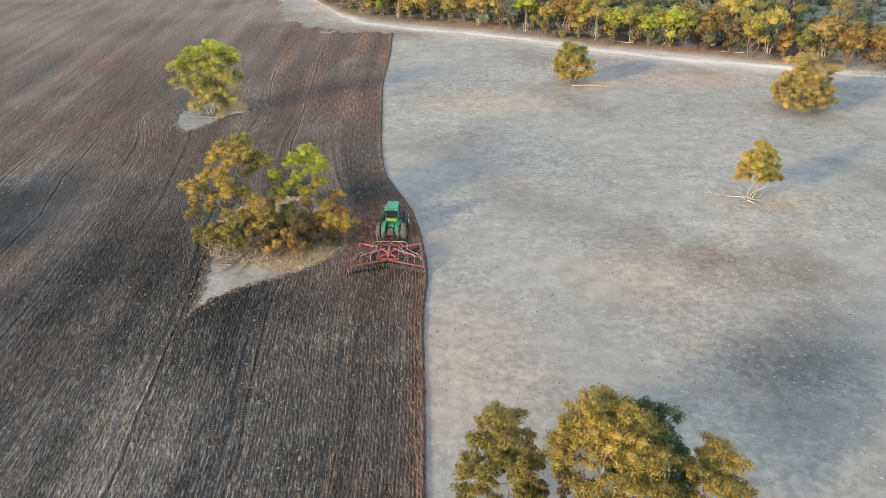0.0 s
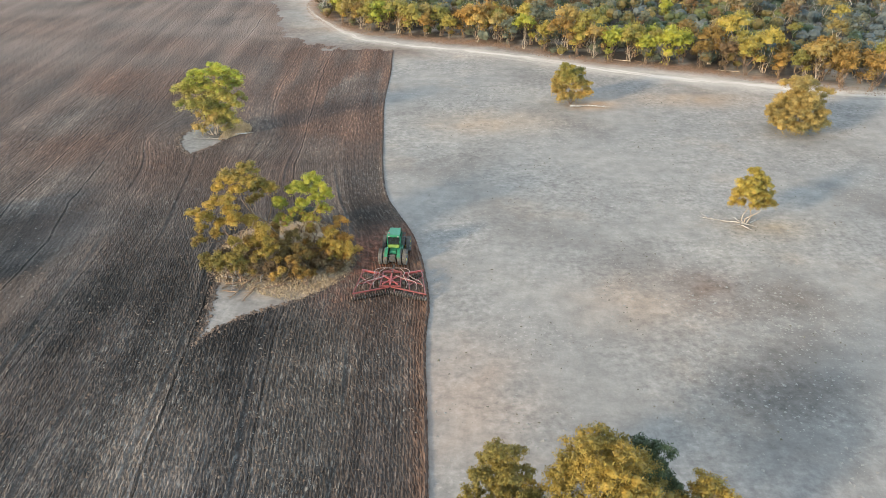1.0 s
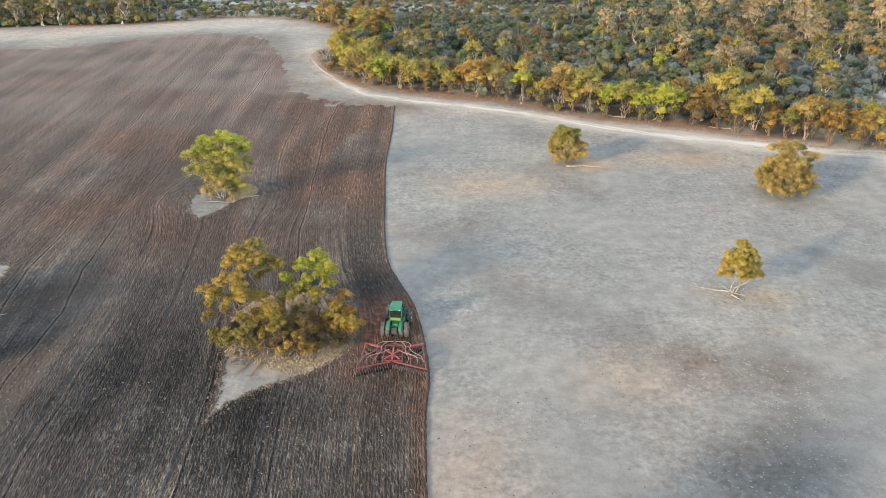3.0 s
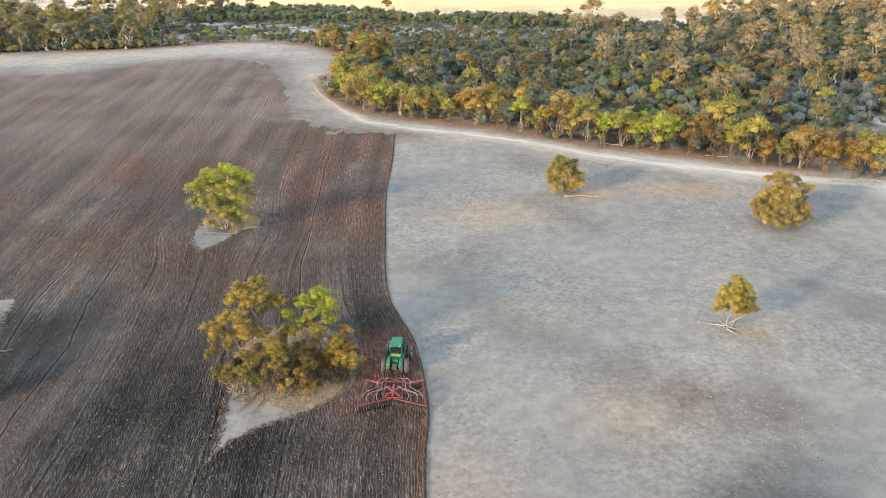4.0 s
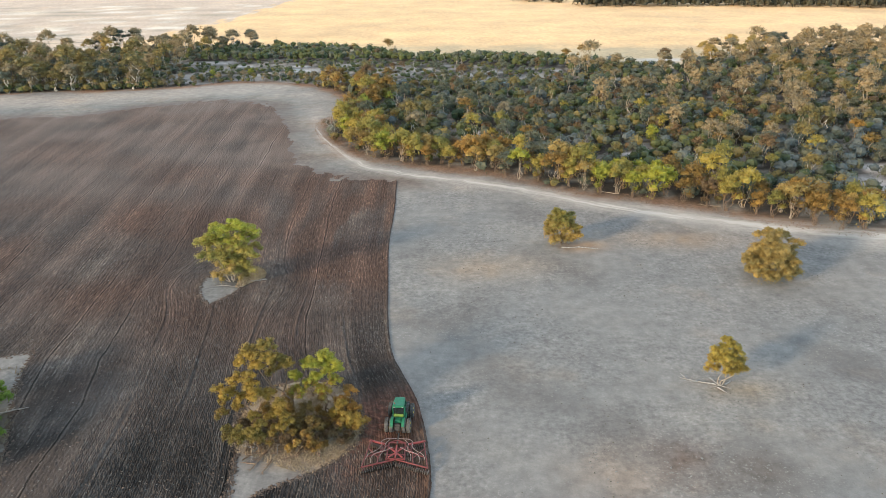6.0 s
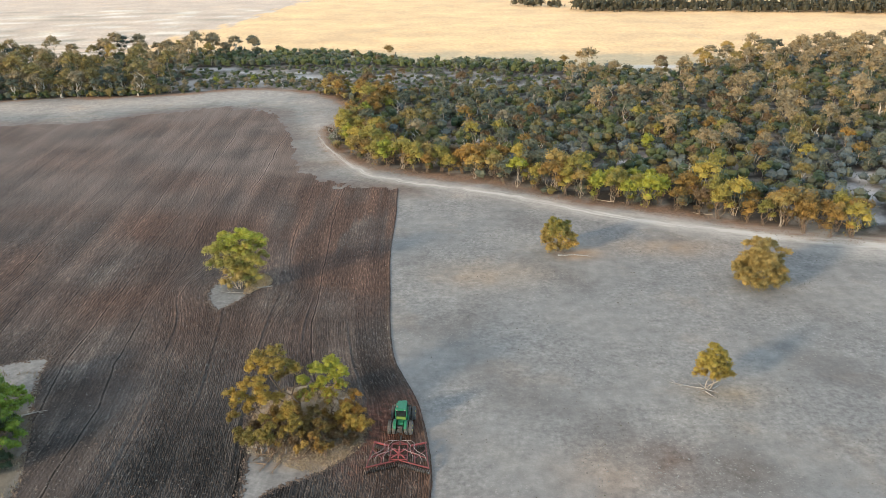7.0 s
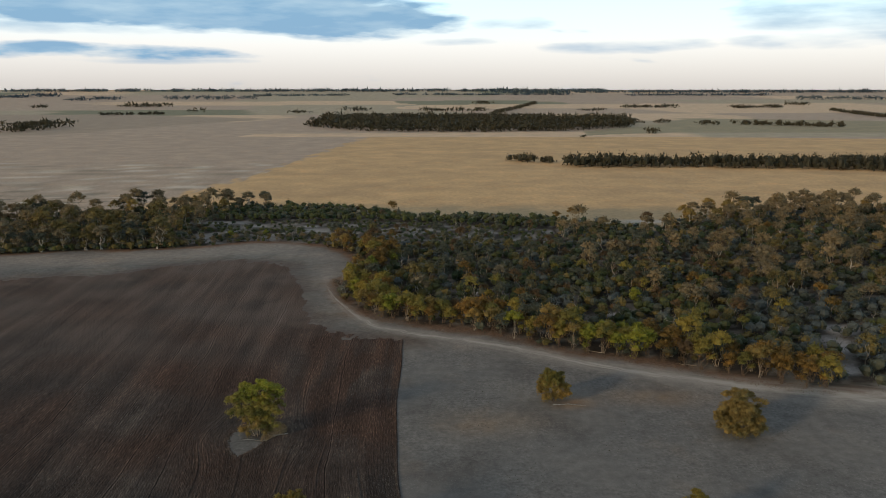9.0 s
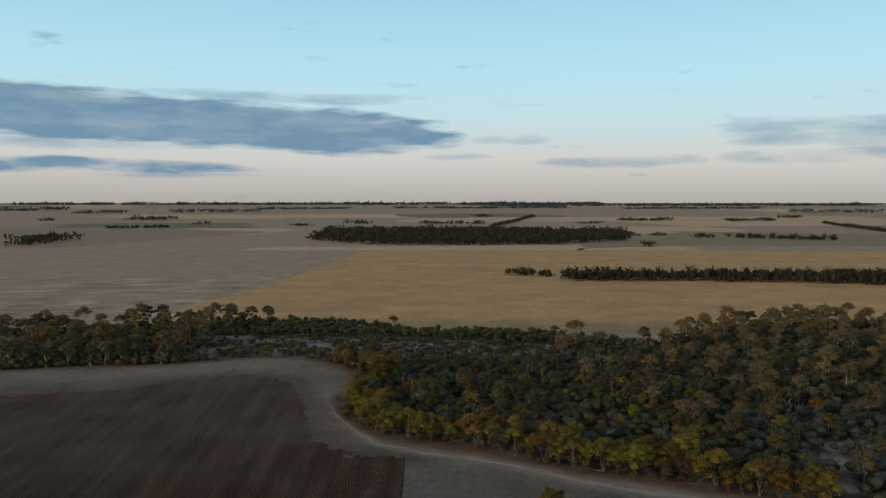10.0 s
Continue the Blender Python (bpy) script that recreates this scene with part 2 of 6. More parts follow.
    # darkened soil zones, with the island gums' cast shadow painted in among them
    darker = n.new("ShaderNodeAttribute")
    darker.attribute_name = "darker"
    c = mix_node(n, l, darker.outputs["Fac"], c, mix_node(n, l, 1.0, c, (0.38, 0.37, 0.365), "MULTIPLY"))
    # damp red-brown soil where it has just been turned
    fr = n.new("ShaderNodeAttribute")
    fr.attribute_name = "fresh"
    red = mix_node(n, l, 1.0, ramp_node(n, l, rows, [(0.3, (0.031, 0.0185, 0.014)), (0.55, (0.071, 0.041, 0.0295)), (0.75, (0.152, 0.092, 0.066))]), streak, "MULTIPLY")
    c = mix_node(n, l, fr.outputs["Fac"], c, red)
    clay = n.new("ShaderNodeAttribute")
    clay.attribute_name = "clay"
    clods = ramp_node(n, l, noise_node(n, l, v, 1.5, 5, 0.7), [(0.3, (0.04, 0.019, 0.014)), (0.52, (0.125, 0.058, 0.042)), (0.7, (0.26, 0.13, 0.095))])
    c = mix_node(n, l, clay.outputs["Fac"], c, clods)
    c = mix_node(n, l, seen, c, mix_node(n, l, 1.0, c, line, "MULTIPLY"))
    c = mix_node(n, l, often, c, mix_node(n, l, 1.0, c, ramp_node(n, l, calc("ADD", calc("MULTIPLY", comb, 0.5), 0.5), [(0.1, 0.78), (0.5, 1.0), (0.9, 1.24)]), "MULTIPLY"))
    l.new(c, b.inputs["Base Color"])
    bump_node(n, l, b, mix_node(n, l, 0.5, rows, fleck), 0.6, 0.3)
    return m


def leaf_material(name, dark, light):
    m, n, l, b = material(name, 0.6, 0.25)
    g, oi = n.new("ShaderNodeNewGeometry"), n.new("ShaderNodeObjectInfo")
    v = world_vec(n, l)
    isl = ramp_node(n, l, g.outputs["Random Per Island"], [(0.0, tuple(a * 0.62 + c * 0.38 for a, c in zip(dark, light))), (0.55, tuple(a * 0.46 + c * 0.54 for a, c in zip(dark, light))), (1.0, tuple(a * 0.28 + c * 0.72 for a, c in zip(dark, light)))])
    clump = ramp_node(n, l, noise_node(n, l, v, 0.55, 3, 0.5), [(0.33, (0.74, 0.8, 0.82)), (0.5, 1.0), (0.68, (1.18, 1.13, 1.0))])
    c = mix_node(n, l, 1.0, isl, clump, "MULTIPLY")
    per = ramp_node(n, l, oi.outputs["Random"], [(0.0, (0.78, 0.84, 0.9)), (1.0, (1.2, 1.13, 1.0))])
    c = mix_node(n, l, 1.0, c, per, "MULTIPLY")
    wide = ramp_node(n, l, noise_node(n, l, v, 0.11, 2, 0.5), [(0.36, (0.8, 0.84, 0.88)), (0.5, 1.0), (0.64, (1.18, 1.12, 1.04))])
    c = mix_node(n, l, 1.0, c, wide, "MULTIPLY")
    l.new(c, b.inputs["Base Color"])
    tr, mx = n.new("ShaderNodeBsdfTranslucent"), n.new("ShaderNodeMixShader")
    l.new(c, tr.inputs["Color"])
    mx.inputs[0].default_value = 0.26
    l.new(b.outputs[0], mx.inputs[1])
    l.new(tr.outputs[0], mx.inputs[2])
    l.new(mx.outputs[0], n["Material Output"].inputs[0])
    return m


def grainy(name, dark, light, scale, rough=0.85, spec=0.2, metal=0.0, bump=0.3, dist=0.02):
    """A surface of one kind with grain at two scales."""
    m, n, l, b = material(name, rough, spec)
    v = world_vec(n, l)
    c = ramp_node(n, l, noise_node(n, l, v, scale, 5, 0.65), [(0.3, dark), (0.7, light)])
    c = mix_node(n, l, 0.7, c, ramp_node(n, l, noise_node(n, l, v, scale * 7, 3), [(0.3, 0.8), (0.7, 1.15)]), "MULTIPLY")
    l.new(c, b.inputs["Base Color"])
    b.inputs["Metallic"].default_value = metal
    if bump:
        bump_node(n, l, b, noise_node(n, l, v, scale * 4, 4), bump, dist)
    return m


LAND, PLOUGH = make_land(), make_plough()
LEAF_GREEN = leaf_material("leaf_lime", (0.076, 0.088, 0.014), (0.285, 0.28, 0.037))
LEAF_OLIVE = leaf_material("leaf_olive", (0.068, 0.06, 0.018), (0.3, 0.24, 0.052))
LEAF_AMBER = leaf_material("leaf_amber", (0.105, 0.072, 0.027), (0.460, 0.300, 0.088))
LEAF_KHAKI = leaf_material("leaf_khaki", (0.05, 0.042, 0.018), (0.205, 0.162, 0.06))
LEAF_GOLD = leaf_material("leaf_gold", (0.05, 0.032, 0.011), (0.245, 0.15, 0.041))
LEAF_HONEY = leaf_material("leaf_honey", (0.06, 0.047, 0.014), (0.305, 0.214, 0.046))
LEAF_TAN = leaf_material("leaf_tan", (0.08, 0.058, 0.023), (0.37, 0.255, 0.08))
LEAF_BRONZE = leaf_material("leaf_bronze", (0.046, 0.038, 0.012), (0.225, 0.17, 0.04))
LEAF_VIVID = leaf_material("leaf_vivid", (0.035, 0.062, 0.011), (0.135, 0.205, 0.026))
LEAF_BLUE = leaf_material("leaf_blue", (0.045, 0.055, 0.056), (0.135, 0.152, 0.152))
LEAF_GREY = leaf_material("leaf_grey", (0.027, 0.034, 0.029), (0.105, 0.113, 0.086))
LEAF_DEEP = leaf_material("leaf_deep", (0.016, 0.026, 0.015), (0.068, 0.092, 0.046))
LEAF_MOSS = leaf_material("leaf_moss", (0.023, 0.03, 0.013), (0.098, 0.112, 0.042))
LEAF_CITRUS = leaf_material("leaf_citrus", (0.10, 0.112, 0.016), (0.39, 0.39, 0.046))
LEAF_STRAW = leaf_material("leaf_straw", (0.10, 0.08, 0.024), (0.41, 0.325, 0.085))
LEAF_RUST = leaf_material("leaf_rust", (0.042, 0.028, 0.016), (0.14, 0.09, 0.047))
LEAF_PALE = leaf_material("leaf_pale", (0.066, 0.053, 0.034), (0.265, 0.205, 0.125))
BARK = grainy("pale_bark", (0.13, 0.095, 0.065), (0.36, 0.30, 0.24), 1.6)
BARK_WHITE = grainy("white_bark", (0.26, 0.22, 0.18), (0.55, 0.49, 0.42), 1.2)
BARK_DARK = grainy("dark_bark", (0.07, 0.045, 0.03), (0.2, 0.14, 0.10), 2.0)
DEADWOOD = grainy("weathered_wood", (0.15, 0.138, 0.128), (0.33, 0.305, 0.285), 2.5)
STRAW = grainy("dry_straw", (0.19, 0.145, 0.095), (0.37, 0.285, 0.19), 0.8, bump=0)
PALE_TUFT = grainy("bleached_stubble", (0.085, 0.078, 0.072), (0.17, 0.158, 0.145), 0.5, bump=0)
CLOD = grainy("soil_clod", (0.036, 0.028, 0.024), (0.105, 0.078, 0.063), 0.7)
STONE = grainy("pale_stone", (0.12, 0.115, 0.11), (0.195, 0.184, 0.173), 1.5)

# ---- plan of the land ----


def spline(points, step):
    """Points evenly along a smooth line through the given ones."""
    p = np.array(points, float)
    p = np.vstack([2 * p[0] - p[1], p, 2 * p[-1] - p[-2]])
    out = []
    for i in range(1, len(p) - 2):
        k = max(2, int(np.hypot(*(p[i + 1] - p[i])) / step))
        for s in np.arange(k) / k:
            a, b, c, d = p[i - 1], p[i], p[i + 1], p[i + 2]
            out.append(0.5 * (2 * b + (c - a) * s + (2 * a - 5 * b + 4 * c - d) * s * s + (3 * b - a - 3 * c + d) * s ** 3))
    out.append(p[-2])
    return np.array(out)


def inside(x, y, poly):
    """Which of the places lie within the outline."""
    q = np.array(poly)
    got = np.zeros(np.shape(x), bool)
    j = len(q) - 1
    for i in range(len(q)):
        (x1, y1), (x2, y2) = q[i], q[j]
        cross = (y1 > y) != (y2 > y)
        with np.errstate(divide="ignore", invalid="ignore"):
            got ^= cross & (x < (x2 - x1) * (y - y1) / (y2 - y1 + 1e-12) + x1)
        j = i
    return got


def off_line(x, y, line):
    """Distance from each place to a line of close points."""
    best = np.full(np.shape(x), 1e9)
    for px, py in line:
        best = np.minimum(best, (x - px) ** 2 + (y - py) ** 2)
    return np.sqrt(best)


def sandy(x, y):
    """Whether a place lies on one of the open sand patches."""
    return any(((x - a) / c) ** 4 + ((y - b) / d) ** 4 < 0.9 for a, b, c, d in SAND)


def wave(x, y, size, seed=0):
    """Smooth uneven values of about -1 to 1 over the plan."""
    r = np.random.RandomState(seed)
    v = 0
    for k in range(7):
        a, f, p = r.rand() * 6.28, (0.6 + 1.3 * r.rand()) / size, r.rand() * 6.28
        v = v + np.sin((x * np.cos(a) + y * np.sin(a)) * f * 6.28 + p + 1.5 * np.sin((x * np.sin(a) - y * np.cos(a)) * f * 3.1 + p * 2))
    return v / 3.6


PLOUGH_EDGE = [(-0.6, 0), (-0.8, 30), (-1.2, 47), (-1.6, 56), (-2.0, 64), (-2.1, 70), (-1.7, 76), (-1.9, 82), (-2.5, 88), (-3.7, 95),
               (-6.1, 102), (-8.4, 109), (-10.3, 122), (-11.4, 137), (-12.7, 161), (-13.6, 190), (-13.6, 203)]
EDGE = spline(PLOUGH_EDGE, 1.0)
PLOUGH_TOP = [(-13.6, 203.5), (-24, 206.5), (-33, 208), (-41, 216), (-47, 226), (-53, 249), (-57, 266), (-65, 288), (-73, 306), (-97, 313),
              (-117, 304), (-131, 294), (-149, 285), (-172, 283), (-215, 262), (-260, 230)]
TOP = spline(PLOUGH_TOP, 2.0)
MAIN_ISLAND = spline([(-27.3, 68.6), (-27.6, 73), (-28.2, 79), (-29.6, 85), (-30.4, 91), (-28, 97), (-22, 100.5), (-16, 98), (-12.2, 91.5), (-11.4, 86),
                      (-13.2, 81.6), (-17.2, 77.6), (-21.8, 74.9), (-25.2, 71.8), (-27.3, 68.6)], 0.6)
GREEN_ISLAND = spline([(-45.4, 126.4), (-48.4, 131), (-49.6, 136.5), (-48.2, 141.5), (-43.5, 144.5), (-39, 143.5), (-37, 139), (-39.8, 135.6), (-42.4, 130.2), (-45.4, 126.4)], 0.6)
LEFT_ISLAND = spline([(-69.8, 109.2), (-68.6, 102.5), (-65, 93), (-60.5, 82), (-57.5, 72), (-60, 62), (-70, 58), (-90, 64), (-105, 80), (-100, 97), (-82, 104.8), (-69.8, 109.2)], 0.8)
TRACK = spline([(-330, 300), (-250, 305), (-186, 316), (-152, 319), (-121, 329), (-100, 340), (-84, 345), (-70, 341), (-58, 326), (-52, 305), (-50, 285), (-47, 268),
                (-42.8, 254), (-37, 241), (-30.5, 228.5), (-22.8, 217.5), (-12, 210.8), (2, 205), (17.7, 197.2), (32, 188.5), (45, 180.5), (63, 172.5), (82, 165.5), (98, 161), (112, 158), (130, 150), (180, 130)], 2.0)
WOOD_FRONT = [(-340, 312), (-250, 318), (-195, 330), (-173, 335.5), (-147, 337), (-124, 343), (-102, 355), (-81, 355), (-60, 345), (-43, 321), (-36.5, 293), (-44.5, 274), (-38.5, 247), (-26, 229.5),
              (-15, 222), (2, 213.5), (14, 210), (27, 199.5), (41, 191.5), (58, 184.5), (72, 176), (83.5, 169.5), (94, 164), (104, 163), (130, 158), (180, 140), (260, 120)]
WOOD_BACK = [(330, 430), (295, 470), (245, 458), (189, 452), (140, 415), (118, 392), (87, 408), (53, 424), (14, 430), (-28, 433), (-57, 457), (-80, 467), (-128, 472), (-175, 460), (-223, 438), (-270, 420), (-340, 400)]
WOOD = WOOD_FRONT + WOOD_BACK
# open patches of white sand among the trees: centre and half sizes
SAND = ((13, 259, 10, 4.5), (11, 234, 5, 3), (121, 199, 5, 8), (112, 178, 4, 4), (128, 214, 5, 6), (117, 235, 3, 4), (143, 242, 4, 6), (82, 325, 6, 3), (105, 307, 6, 3), (133, 288, 5, 4), (-128, 412, 14, 4), (-108, 402, 8, 4), (-71, 386, 8, 5), (-151, 408, 6, 3),
        (-55, 378, 9, 3), (60, 231, 7, 3), (-76, 400, 6, 4), (-13, 388, 7, 4), (124, 440, 14, 6))
GOLD_LINE = [(-215, 430), (-195, 512), (-176, 620), (-161, 722), (-141, 983), (-120, 1149)]


def rise(x, y):
    """The plain lies level, and lifts gently towards the far skyline."""
    r = np.clip((y - 1900) / 2980, 0, 1)
    return 57.0 * r * r


def steps(*parts):
    out = []
    for a, b, s in parts:
        out += list(np.arange(a, b, s))
    return np.array(out + [parts[-1][1]])


def grid_mesh(name, X, Y, Z, keep=None, extra=None):
    """A mesh of quads over a grid of places."""
    r, c = X.shape
    co = np.stack([X, Y, Z], -1).reshape(-1, 3)
    i = np.arange(r * c).reshape(r, c)
    f = np.stack([i[:-1, :-1], i[:-1, 1:], i[1:, 1:], i[1:, :-1]], -1).reshape(-1, 4)
    if keep is not None:
        f = f[keep.reshape(-1)]
    return raw_mesh(name, co, f)


def raw_mesh(name, co, faces, smooth=False):
    """A mesh straight from arrays of places and of faces with one number of corners."""
    me = bpy.data.meshes.new(name)
    co, faces = np.asarray(co, np.float32), np.asarray(faces, np.int32)
    k = faces.shape[1]
    me.vertices.add(len(co))
    me.vertices.foreach_set("co", co.ravel())
    me.loops.add(faces.size)
    me.loops.foreach_set("vertex_index", faces.ravel())
    me.polygons.add(len(faces))
    me.polygons.foreach_set("loop_start", np.arange(0, faces.size, k, dtype=np.int32))
    me.polygons.foreach_set("use_smooth", np.full(len(faces), smooth))
    me.update(calc_edges=True)
    return me


def build_ground():
    xs = steps((-4600, -1200, 110), (-1200, -330, 32), (-330, -210, 5), (-210, 125, 2.5), (125, 300, 5), (300, 1200, 32), (1200, 4600, 110))
    ys = steps((-600, 0, 20), (0, 30, 3), (30, 360, 2.8), (360, 520, 5), (520, 1300, 13), (1300, 2600, 30), (2600, 4880, 70))
    X, Y = np.meshgrid(xs, ys)
    me = grid_mesh("ground", X, Y, rise(X, Y))
    x, y = X.ravel(), Y.ravel()
    col = np.empty((len(x), 3))
    jit = wave(x, y, 9, 1) * 1.2 + wave(x, y, 30, 2) * 2.0

    def lay(where, rgb):
        w = np.clip(where, 0, 1)[:, None]
        col[:] = col * (1 - w) + np.array(rgb) * w

    col[:] = (0.155, 0.149, 0.146)
    # thin dark bare patches and warm ones on the grazed stubble
    lay((wave(x, y, 34, 3) - 0.35) * 1.6, (0.125, 0.118, 0.115))
    for cx, cy, rx, ry, rgb, k in ((23.5, 77, 7, 6.5, (0.218, 0.172, 0.14), 0.65), (32.5, 80, 4, 5, (0.100, 0.074, 0.062), 0.9), (41.5, 77.5, 6, 4.5, (0.102, 0.088, 0.08), 0.85), (34.5, 61, 8, 6, (0.084, 0.076, 0.072), 0.95), (39, 68, 6, 5, (0.095, 0.088, 0.086), 0.7), (10, 144, 13, 7, (0.218, 0.172, 0.132), 0.6),
                                   (53, 159, 14, 5, (0.224, 0.165, 0.119), 0.6), (31, 155, 5, 3, (0.224, 0.152, 0.099), 0.9), (2.5, 60, 6, 9, (0.205, 0.165, 0.142), 0.8),
                                   (47, 97, 6, 3, (0.204, 0.158, 0.112), 0.6)):
        lay(k * np.exp(-((x - cx) / rx) ** 2 - ((y - cy) / ry) ** 2) * (1.1 + 0.4 * wave(x, y, 6, 5)), rgb)
    lay(0.8 * inside(x, y, MAIN_ISLAND) * np.clip((y - np.maximum(81.8 - 0.47 * (x + 28), 77.6) + jit * 0.3) / 1.5, 0, 1), (0.27, 0.205, 0.145))
    # darker ground round the foot of the lime gum
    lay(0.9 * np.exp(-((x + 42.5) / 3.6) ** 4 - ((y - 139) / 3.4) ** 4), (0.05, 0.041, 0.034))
    lay(0.85 * inside(x, y, LEFT_ISLAND) * np.clip((99 + jit - y) / 3, 0, 1), (0.105, 0.088, 0.066))
    # pale trodden margin and the sandy track along the trees
    near = (y < 380) & (y > 60) & (np.abs(x) < 345)
    d = np.full(len(x), 99.0)
    d[near] = off_line(x[near], y[near], TRACK)
    lay((11 + 9 * (x < -70) + jit * 2 - d) / 9 * 0.65, (0.235, 0.213, 0.196))
    beyond = inside(x, y, [tuple(p) for p in TRACK] + [(180, 700), (-330, 700)])
    lane = np.where(beyond, 1, -1) * (d / np.interp(x, [-45, -20, 0, 40, 75, 90, 130], [0.8, 1.0, 1.2, 1.8, 2.0, 3.0, 3.4]))
    top = np.full(len(x), 99.0)
    top[near] = off_line(x[near], y[near], TOP[::2])
    lay((12 + jit * 2 - top) / 10 * 0.8, (0.118, 0.098, 0.087))
    # leaf litter, darkened for shade under the bushes, and grey sand under the trees
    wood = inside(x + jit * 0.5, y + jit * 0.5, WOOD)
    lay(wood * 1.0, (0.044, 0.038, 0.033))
    bare = (wave(x, y, 16, 7) > 0.45) | (wave(x, y, 7, 9) > 0.8)
    lay(wood * bare * 0.6, (0.22, 0.205, 0.19))
    lay(wood * (x > -135) * (x < 60) * (y > 350) * np.clip((420 - 0.25 * np.maximum(0, x + 40) - y) / 8, 0, 1) * np.clip(0.3 + 0.8 * wave(x * 0.5, y * 1.6, 14, 19), 0.05, 0.85), (0.27, 0.262, 0.26))
    for cx, cy, rx, ry in SAND:
        lay(0.95 * np.exp(-((x - cx) / rx) ** 4 - ((y - cy) / ry) ** 4), (0.33, 0.325, 0.33))
    fd = np.full(len(x), 99.0)
    fd[near] = off_line(x[near], y[near], spline(WOOD_FRONT, 3))
    lay((4.6 + jit * 0.9 - fd) / 4, (0.165, 0.105, 0.075))
    # far fields
    behind = y > np.interp(x, [p[0] for p in WOOD_BACK[::-1]], [p[1] for p in WOOD_BACK[::-1]]) - 6
    behind &= y > 380
    bx = np.interp(y, [p[1] for p in GOLD_LINE], [p[0] for p in GOLD_LINE])
    gold = behind & (x > bx + jit * 4) & (y < 1200 - 0.14 * (x - 200))
    pink = behind & ~gold
    lay(pink * 1.0, (0.41, 0.322, 0.258))
    lay(pink * (y < 760) * np.clip(1.3 * wave(x, y * 3.5, 60, 11) - 0.3, 0, 1), (0.55, 0.48, 0.41))
    lay(pink * (y < 760) * np.clip(0.8 * wave(x * 0.6, y * 3.0, 90, 21) - 0.2, 0, 0.8), (0.22, 0.195, 0.155))
    lay(pink * (x < -150) * np.clip((640 - y) / 120, 0, 1) * np.clip(1.5 * wave(x * 0.8, y * 2.2, 45, 23) - 0.5, 0, 0.8), (0.15, 0.135, 0.105))
    lay(gold * 1.0, (0.565, 0.378, 0.205))
    lay(gold * np.clip(0.35 + 0.5 * wave(x, y * 2.0, 160, 12), 0, 1) * 0.6, (0.41, 0.285, 0.165))
    lay(behind * np.clip((485 - 0.05 * np.abs(x) - y + jit * 4) / 40, 0, 0.75) * (x > -150) * (x < 170), (0.26, 0.235, 0.17))
    lay(0.95 * np.exp(-((x - 118) / 16) ** 4 - ((y - 416) / 6) ** 4), (0.36, 0.35, 0.34))
    # paddocks of stubble, pasture and fallow out to the skyline
    far = y > 1180
    px, py = np.floor((x + 0.25 * y + 90 * wave(x, y, 900, 13)) / 620), np.floor((y - 0.1 * x) / 430)
    tone = np.mod(np.sin(px * 12.99 + py * 78.23) * 43758.5, 1)
    lay(far * (tone < 0.25), (0.38, 0.325, 0.245))
    lay(far * (tone > 0.72), (0.58, 0.435, 0.31))
    lay(far * (tone > 0.5) * (tone < 0.6), (0.22, 0.215, 0.15))
    lay(inside(x, y, [(-1200, 1150), (-640, 1230), (-560, 1500), (-420, 1850), (-900, 2150), (-1500, 2100)]) * 1.0, (0.34, 0.275, 0.22))
    lay(inside(x, y, [(230, 1215), (380, 1290), (700, 1300), (1300, 1150), (1600, 1500), (600, 1900), (440, 1560), (250, 1330)]) * 1.0, (0.30, 0.262, 0.18))
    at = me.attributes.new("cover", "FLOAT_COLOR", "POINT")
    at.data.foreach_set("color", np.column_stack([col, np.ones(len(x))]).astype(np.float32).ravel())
    me.attributes.new("trodden", "FLOAT", "POINT").data.foreach_set("value", np.clip((x + 51) / 9, 0, 1).astype(np.float32))
    me.attributes.new("lane", "FLOAT", "POINT").data.foreach_set("value", lane.astype(np.float32))
    me.materials.append(LAND)
    return tagged(new("ground", me), "pale grazed stubble land running to the skyline", "ground", kind="structure")


build_ground()


def row_x(y, v):
    """Where a row runs that lies v metres left of the worked edge: the bends die away with distance."""
    e = np.interp(y, EDGE[:, 1], EDGE[:, 0])
    straight = -0.5 - 0.078 * (y - 30)
    k = np.clip(v / 70, 0, 1) ** 0.8
    around = 2.2 * np.exp(-((v - 26) / 9) ** 2 - ((y - 86) / 16) ** 2)
    around = around + 4.0 * np.exp(-((v - 41) / 7) ** 2 - ((y - 136) / 11) ** 2) - 2.5 * np.exp(-((v - 22) / 5) ** 2 - ((y - 137) / 12) ** 2)
    return e * (1 - k) + straight * k - v - around + 0.25 * np.sin(y / 9 + v * 0.2) + 0.35 * np.sin(y / 23 - v * 0.11)


PASSES = (0.0, 8.4, 17.0, 25.5, 34.2, 42.6, 51.4, 60, 68.5, 77, 86, 95, 104, 113, 122)


def in_field(x, y):
    ok = (y < np.interp(-x, -TOP[:, 0], TOP[:, 1]) + 2.6 * wave(x, y, 16, 61) + 1.5 * wave(x, y, 5, 62)) | (x > -13)
    return ok


def to_rim(X, Y, outline):
    """Places inside an island, drawn out to its rim; says which they were."""
    got = inside(X, Y, outline)
    fine, x, y = spline(outline, 0.12), X[got], Y[got]
    best, bx, by = np.full(len(x), 1e9), x.copy(), y.copy()
    for px, py in fine:
        d = (x - px) ** 2 + (y - py) ** 2
        nearer = d < best
        best[nearer], bx[nearer], by[nearer] = d[nearer], px, py
    X[got], Y[got] = bx, by
    return got


